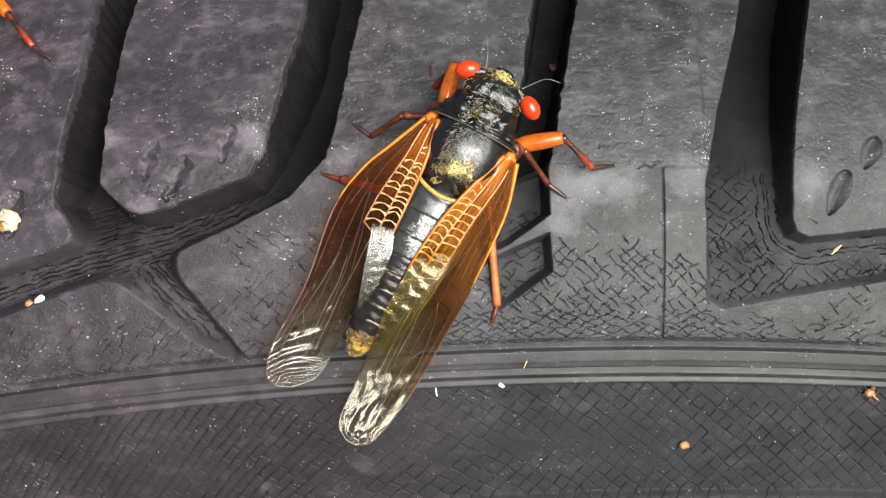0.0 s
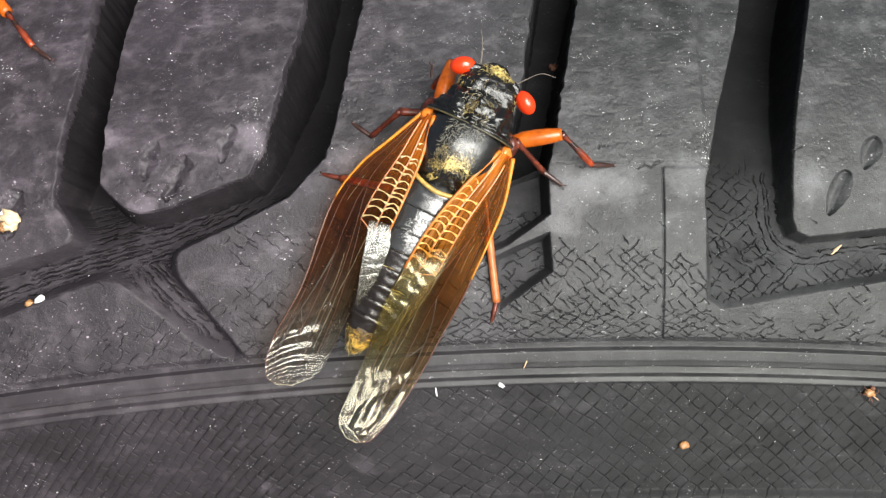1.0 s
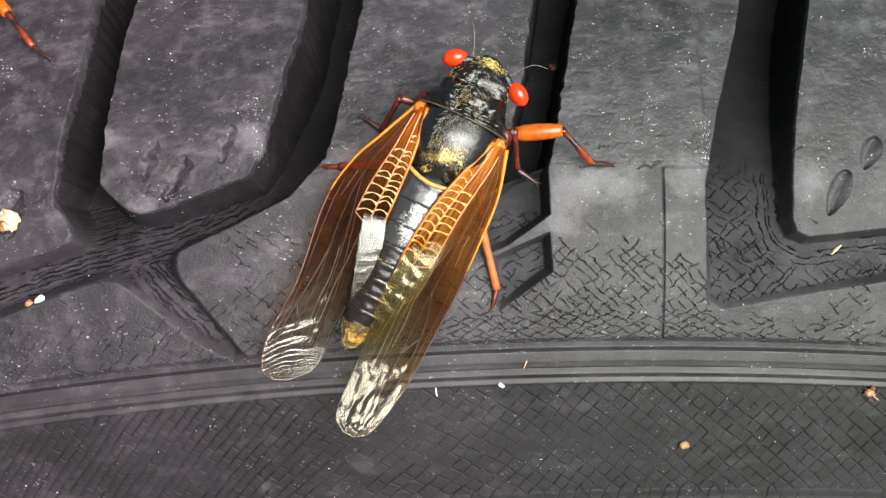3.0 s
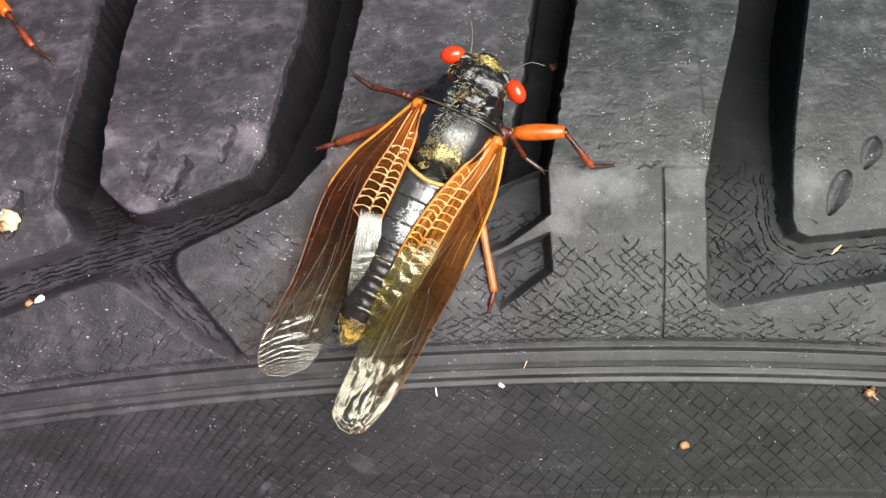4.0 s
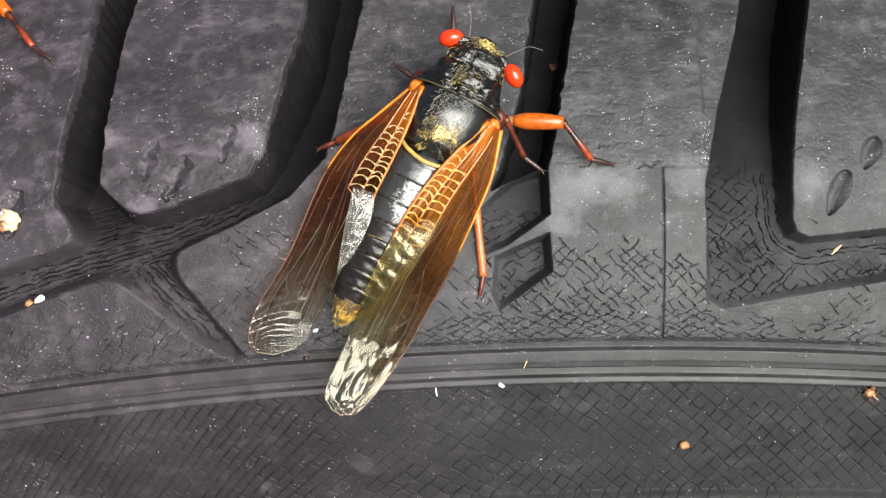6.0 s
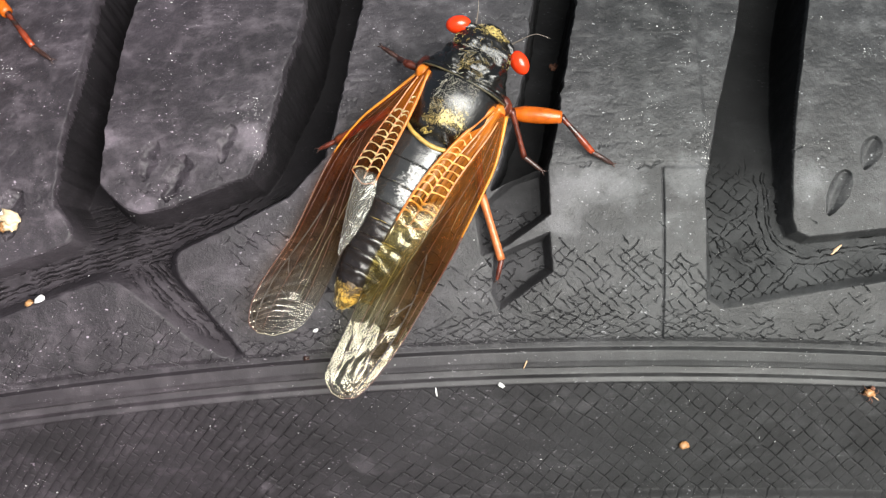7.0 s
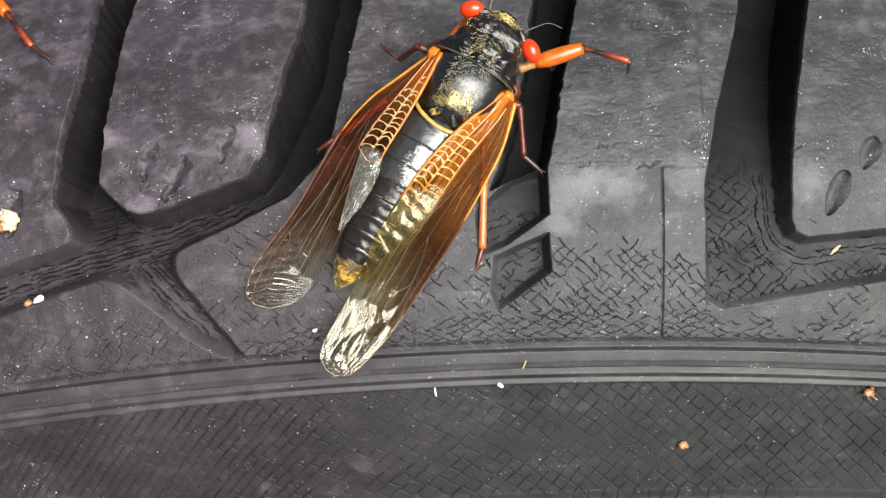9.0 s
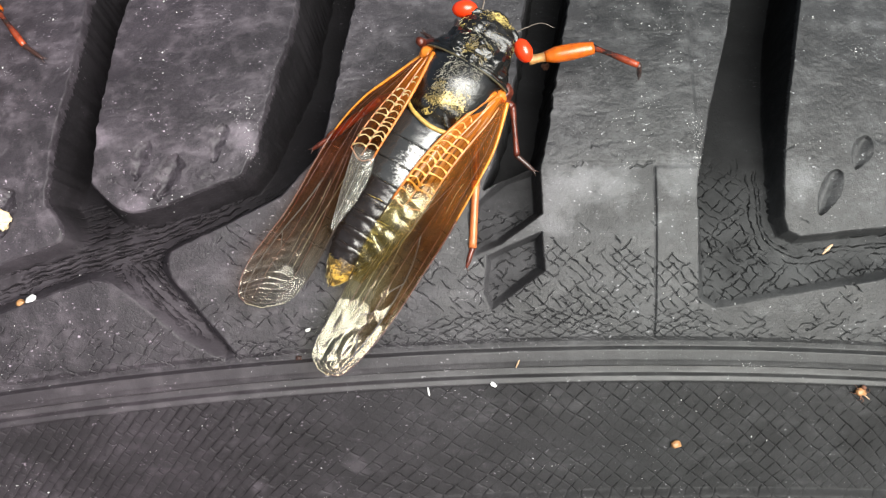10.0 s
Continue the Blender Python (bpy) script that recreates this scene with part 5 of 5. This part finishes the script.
def glide(rows, t):
    """Smooth value of rows at t (monotone cubic)."""
    r = np.asarray(rows, float)
    T, Y = r[:, 0], r[:, 1:]
    d = np.diff(Y, axis=0) / np.diff(T)[:, None]
    m = np.vstack([d[:1], np.where(d[1:] * d[:-1] > 0, (d[1:] + d[:-1]) / 2, 0), d[-1:]])
    i = int(np.clip(np.searchsorted(T, t, "right") - 1, 0, len(T) - 2))
    h = T[i + 1] - T[i]
    f = min(max((t - T[i]) / h, 0), 1)
    return (Y[i] * (1 + 2 * f) * (1 - f) ** 2 + m[i] * h * f * (1 - f) ** 2 + Y[i + 1] * f * f * (3 - 2 * f) + m[i + 1] * h * f * f * (f - 1))


# seconds and the led knee in the animal's frame
KNEES = {
    ("front", 1): [(0, 7.4, 4.7, 3.5), (2.7, 8.4, 4.6, 3.5), (4.5, 9.35, 4.35, 3.5), (5.7, 9.6, 4.3, 3.5), (7.2, 9.22, 3.04, 3.5), (7.4, 7.76, 6.27, 3.5), (7.6, 8.87, 8.35, 3.5), (7.8, 8.47, 9.01, 3.5), (8.0, 9.1, 9.09, 3.5), (8.2, 7.43, 8.42, 3.5), (8.4, 6.76, 7.51, 3.5), (8.6, 8.51, 9.66, 3.5),
                   (8.8, 9.34, 9.2, 3.5), (9.0, 7.45, 8.65, 3.5), (9.2, 7.51, 7.74, 3.5), (9.4, 6.38, 7.81, 3.5), (9.6, 7.51, 9.33, 3.5), (9.8, 8.86, 9.98, 3.5), (10.0, 8.94, 9.59, 3.5)],
    ("middle", 1): [(0, 4.74, 2.1, 3.5), (2.5, 5.0, 1.87, 3.5), (4.5, 5.4, 1.6, 3.5), (8, 4.9, 1.4, 3.5), (10, 4.9, 1.4, 3.5)],
    ("middle", -1): [(0, -6.26, 0.36, 3.0), (2.7, -6.2, 0.3, 3.0), (3.8, -6.0, 0.9, 3.2), (4.5, -6.0, 1.2, 3.2), (4.8, -4.2, -0.8, 3.0), (5.7, -4.2, -0.8, 3.0), (6.8, -5.7, 1.0, 3.0), (9.3, -5.7, 1.05, 3.0), (9.8, -4.5, 1.9, 3.2), (10, -4.3, 2.0, 3.2)],
    ("hind", -1): [(0, -4.6, -7.0, 3.0), (2.7, -4.6, -6.6, 3.0), (3.8, -5.5, -1.9, 3.2), (5.0, -5.6, -2.0, 3.2), (7.0, -5.5, -4.4, 2.9), (10, -5.5, -4.8, 2.9)],
}


def led_knee(key, t):
    rows = KNEES.get(key)
    return [float(np.interp(t, [r[0] for r in rows], [r[k] for r in rows])) for k in (1, 2, 3)] if rows else None


TIMES = [round(0.1 * k, 1) for k in range(101)]


def body_pose(t):
    return deck_pose(*glide(CRAWL, t)[[0, 1, 2, 3, 4]])


def toe_local(body, p):
    q = body.inverted() @ DECK @ (Vector(p) * MM)
    return q / MM


walker, walker_legs, walker_wing = cicada("black cicada with red eyes and orange-veined glassy wings")
walker.matrix_world = body_pose(0)
for (which, s), bones in walker_legs.items():
    for b, m in zip(bones, leg_pose(which, s, toe_local(body_pose(0), TOES[which, s][0][1:]), led_knee((which, s), 0))):
        b.matrix_basis = m


# ---------------------------------------------------------------- second cicada and litter
def on_skin(u, v, h=0.0, heading=0.0):
    """Pose on the rubber: x round the wheel, y across it towards the tread, z outwards, turned clockwise by heading."""
    o = skin(u, v, h)
    x, y = skin(u + 0.1, v, h) - o, skin(u, v + 0.1, h) - o
    x, y = Vector(x.tolist()).normalized(), Vector(y.tolist()).normalized()
    m = Matrix((x, y, x.cross(y))).transposed().to_4x4()
    return Matrix.Translation(Vector(o.tolist()) * MM) @ m @ pose(0, 0, 0, 0, 0, -heading)


other, other_legs, other_wing = cicada("second red-legged black cicada sitting still on the tread")
OTHER = on_skin(-47.0, 31.8, 0.3, 40)
other.matrix_world = OTHER
for (which, s), bones in other_legs.items():
    hx, hy = LEG[which][3][0] * s, LEG[which][3][1]
    toe = Vector((hx + s * {"front": 6.5, "middle": 3.8, "hind": 5.5}[which], hy + {"front": 3.5, "middle": -5.0, "hind": -8.0}[which], 0.2))
    if (which, s) == ("front", 1):
        toe = OTHER.inverted() @ Vector((skin(-34.7, 21.5, 0.2) * MM).tolist()) / MM
    for b, m in zip(bones, leg_pose(which, s, toe)):
        b.matrix_basis = m


def litter(name, bm, mat, u, v, lift, label, category, heading=0.0, group=""):
    ob = part(name, bm, mat, None)
    ob.matrix_world = on_skin(u, v, ground_at(u, v) + lift, heading)
    return tagged(ob, label, category, group)


# torn cream husk: crumpled lumps round a hollow
def husk():
    h = tagged(new("seed_husk"), "torn cream seed husk lying in a tread notch", "husk")
    h.matrix_world = on_skin(-40.8, 6.9, ground_at(-40.8, 6.9) + 0.5, 20)
    part("flake", lump((0, 0.3, 0.2), (0.9, 0.75, 0.5), (10, 20, 0), 0.9, 1), M_HUSK, h)
    part("flake", lump((0.3, -0.4, 0.0), (0.6, 0.6, 0.4), (0, 30, 20), 0.9, 5), M_HUSK, h)
    part("core", lump((-0.5, -0.6, -0.1), (0.4, 0.5, 0.35), (0, 0, 20), 0.7, 9), M_SEED, h, "rust-brown broken core")
    part("chip", lump((-0.75, 0.35, 0.15), (0.35, 0.45, 0.3), (0, 0, 50), 0.8, 12), M_WHITE, h)


husk()
litter("seed", lump((0, 0, 0), (0.42, 0.34, 0.3), (0, 0, 20), 0.3, 2), M_SEED, -40.06, -1.2, 0.2, "small amber seed beside a white grain", "seed")
litter("grain", lump((0, 0, 0), (0.55, 0.35, 0.3), (0, 0, 25), 0.35, 6), M_WHITE, -38.94, -0.98, 0.2, "white grain in a wrinkled channel", "grain")
litter("seed", lump((0, 0, 0), (0.5, 0.4, 0.35), (0, 0, 10), 0.3, 3), M_SEED, 23.96, -20.32, 0.3, "small tan seed on the sidewall", "seed")
litter("splinter", tube([(-0.5, -0.5, 0.05), (0, 0, 0.15), (0.5, 0.45, 0.05)], [0.12, 0.2, 0.1], 7, 8), M_STRAW, 38.32, -0.27, 0.1, "short straw-coloured splinter in a channel", "splinter")
litter("splinter", tube([(0.05, -0.45, 0.03), (0, 0, 0.1), (-0.04, 0.45, 0.03)], [0.06, 0.1, 0.05], 6, 8), M_WHITE, -1.42, -13.9, 0.06, "pale splinter at the edge of the sidewall", "splinter")
litter("splinter", tube([(-0.15, -0.4, 0.03), (0, 0, 0.1), (0.18, 0.4, 0.03)], [0.05, 0.08, 0.04], 6, 8), M_STRAW, 7.4, -11.3, 0.06, "thin pale splinter on the rib", "splinter")
litter("chip", lump((0, 0, 0), (0.34, 0.2, 0.16), (0, 0, -30), 0.6, 4), M_WHITE, 5.04, -13.48, 0.1, "white paint-like chip under the rib", "chip")
litter("chip", lump((0, 0, 0), (0.24, 0.14, 0.12), (0, 0, 15), 0.7, 11), M_WHITE, -12.6, -6.85, 0.1, "small white chip on the cracked shoulder", "chip")
litter("crumb", lump((0, 0, 0), (0.26, 0.2, 0.18), (0, 0, 0), 0.8, 12), M_FOOT, -13.8, -9.5, 0.12, "dark brown crumb above the smooth rib", "crumb")
litter("crumb", lump((0, 0, 0), (0.45, 0.4, 0.3), (0, 0, 0), 0.8, 7), M_CRUMB, 12.5, 23.0, 0.2, "reddish-brown crumb in a deep groove", "crumb")
litter("crumb", lump((0, 0, 0), (0.5, 0.35, 0.25), (0, 0, 30), 0.8, 8), M_CRUMB, -9.5, 17.0, 0.2, "reddish-brown crumb at a groove wall", "crumb")


def mite():
    """A dried little crawler at the sidewall's edge."""
    b = tagged(new("dead_insect"), "tiny dried tan insect caught under the rib", "insect")
    b.matrix_world = on_skin(42.6, -14.3, ground_at(42.6, -14.3) + 0.35, 15)
    part("body", lump((0, 0, 0), (0.55, 0.4, 0.35), (0, 0, 20), 0.4, 3), M_SEED, b, "shrivelled rust-coloured body")
    part("head", lump((0.1, 0.55, 0.05), (0.26, 0.24, 0.2), (0, 0, 0), 0.3, 5, 2), M_CRUMB, b)
    for k, (x, y) in enumerate(((0.9, 0.5), (1.35, -0.5), (0.7, -1.1), (-0.8, 0.5), (-0.9, -0.4), (0.2, -1.0))):
        part("leg", tube([(x * 0.3, y * 0.3, 0), (x * 0.7, y * 0.6, 0.3), (x, y, -0.25)], [0.05, 0.045, 0.02], 5, 8), M_STRAW if k == 1 else M_CRUMB, b)


mite()


def flecks():
    """Loose dust on the rubber: angular white specks, thicker on the tread blocks."""
    verts, faces = [], []
    r = random.Random(11)
    swarms = [(r.uniform(-49, 49), r.uniform(5, 37) if r.random() < 0.75 else r.uniform(-27, 5), r.uniform(0.25, 1.5), r.uniform(0.15, 0.6)) for _ in range(110)]
    swarms += [(-16.6 + r.gauss(0, 0.4), r.uniform(9, 16), 0.3, 0.8) for _ in range(14)] + [(25.0, r.uniform(7, 14), 0.35, 0.7) for _ in range(10)]
    n = 0
    while n < 2500:
        if r.random() < 0.62:
            cu, cv, du, dv = r.choice(swarms)
            u, v = r.gauss(cu, du), r.gauss(cv, dv)
        else:
            u, v = r.uniform(-49, 49), r.uniform(-27, 37)
        if not (-49.5 < u < 49.5 and -28 < v < 37) or ground_at(u, v) < -2.5:
            continue
        n += 1
        size = 0.018 + 0.024 * r.random() + (0.08 * r.random() if r.random() < 0.09 else 0)
        o = skin(u, v, ground_at(u, v) + size * 0.3)
        a, b = skin(u + 0.1, v) - skin(u, v), skin(u, v + 0.1) - skin(u, v)
        a, b = a / np.linalg.norm(a), b / np.linalg.norm(b)
        c = np.cross(a, b)
        base = len(verts)
        t0, st = r.uniform(0, 6), r.uniform(0.6, 1.6)
        for k in range(4):
            w = t0 + k * 1.571 + r.uniform(-0.4, 0.4)
            verts.append(o + size * (st * math.cos(w) * a + math.sin(w) * b / st) - c * size * 0.5)
        verts.append(o + c * size * 0.6)
        verts.append(o - c * size)
        for k in range(4):
            faces.append((base + k, base + (k + 1) % 4, base + 4))
            faces.append((base + (k + 1) % 4, base + k, base + 5))
    ob = put("dust", verts, faces, M_WHITE, None, "", False)
    tagged(ob, "loose white dust specks scattered over the rubber", "dust", kind="stuff")


flecks()


def motions():
    """The crawl of the cicada and its legs."""
    walk(walker, [(t, body_pose(t)) for t in TIMES])
    # the left forewing folds down a little along its inner edge
    hinge, axis = Vector((-3.2, 0.6, 6.8)) * MM, Vector((-1.3, -28.1, -6.8)).normalized()
    fold = lambda a: Matrix.Translation(hinge) @ Matrix.Rotation(radians(a), 4, axis) @ Matrix.Translation(-hinge)
    walk(walker_wing, [(t, fold(a)) for t, a in ((0, 0), (3, 1), (4.5, 3), (5.5, 7), (7, 13), (10, 15))])
    for (which, s), bones in walker_legs.items():
        rows = [leg_pose(which, s, toe_local(body_pose(t), np.asarray([np.interp(t, [r[0] for r in TOES[which, s]], [r[k] for r in TOES[which, s]]) for k in (1, 2, 3)]).tolist()), led_knee((which, s), t)) for t in TIMES]
        for k, bone in enumerate(bones):
            walk(bone, [(t, row[k]) for t, row in zip(TIMES, rows)])


motions()
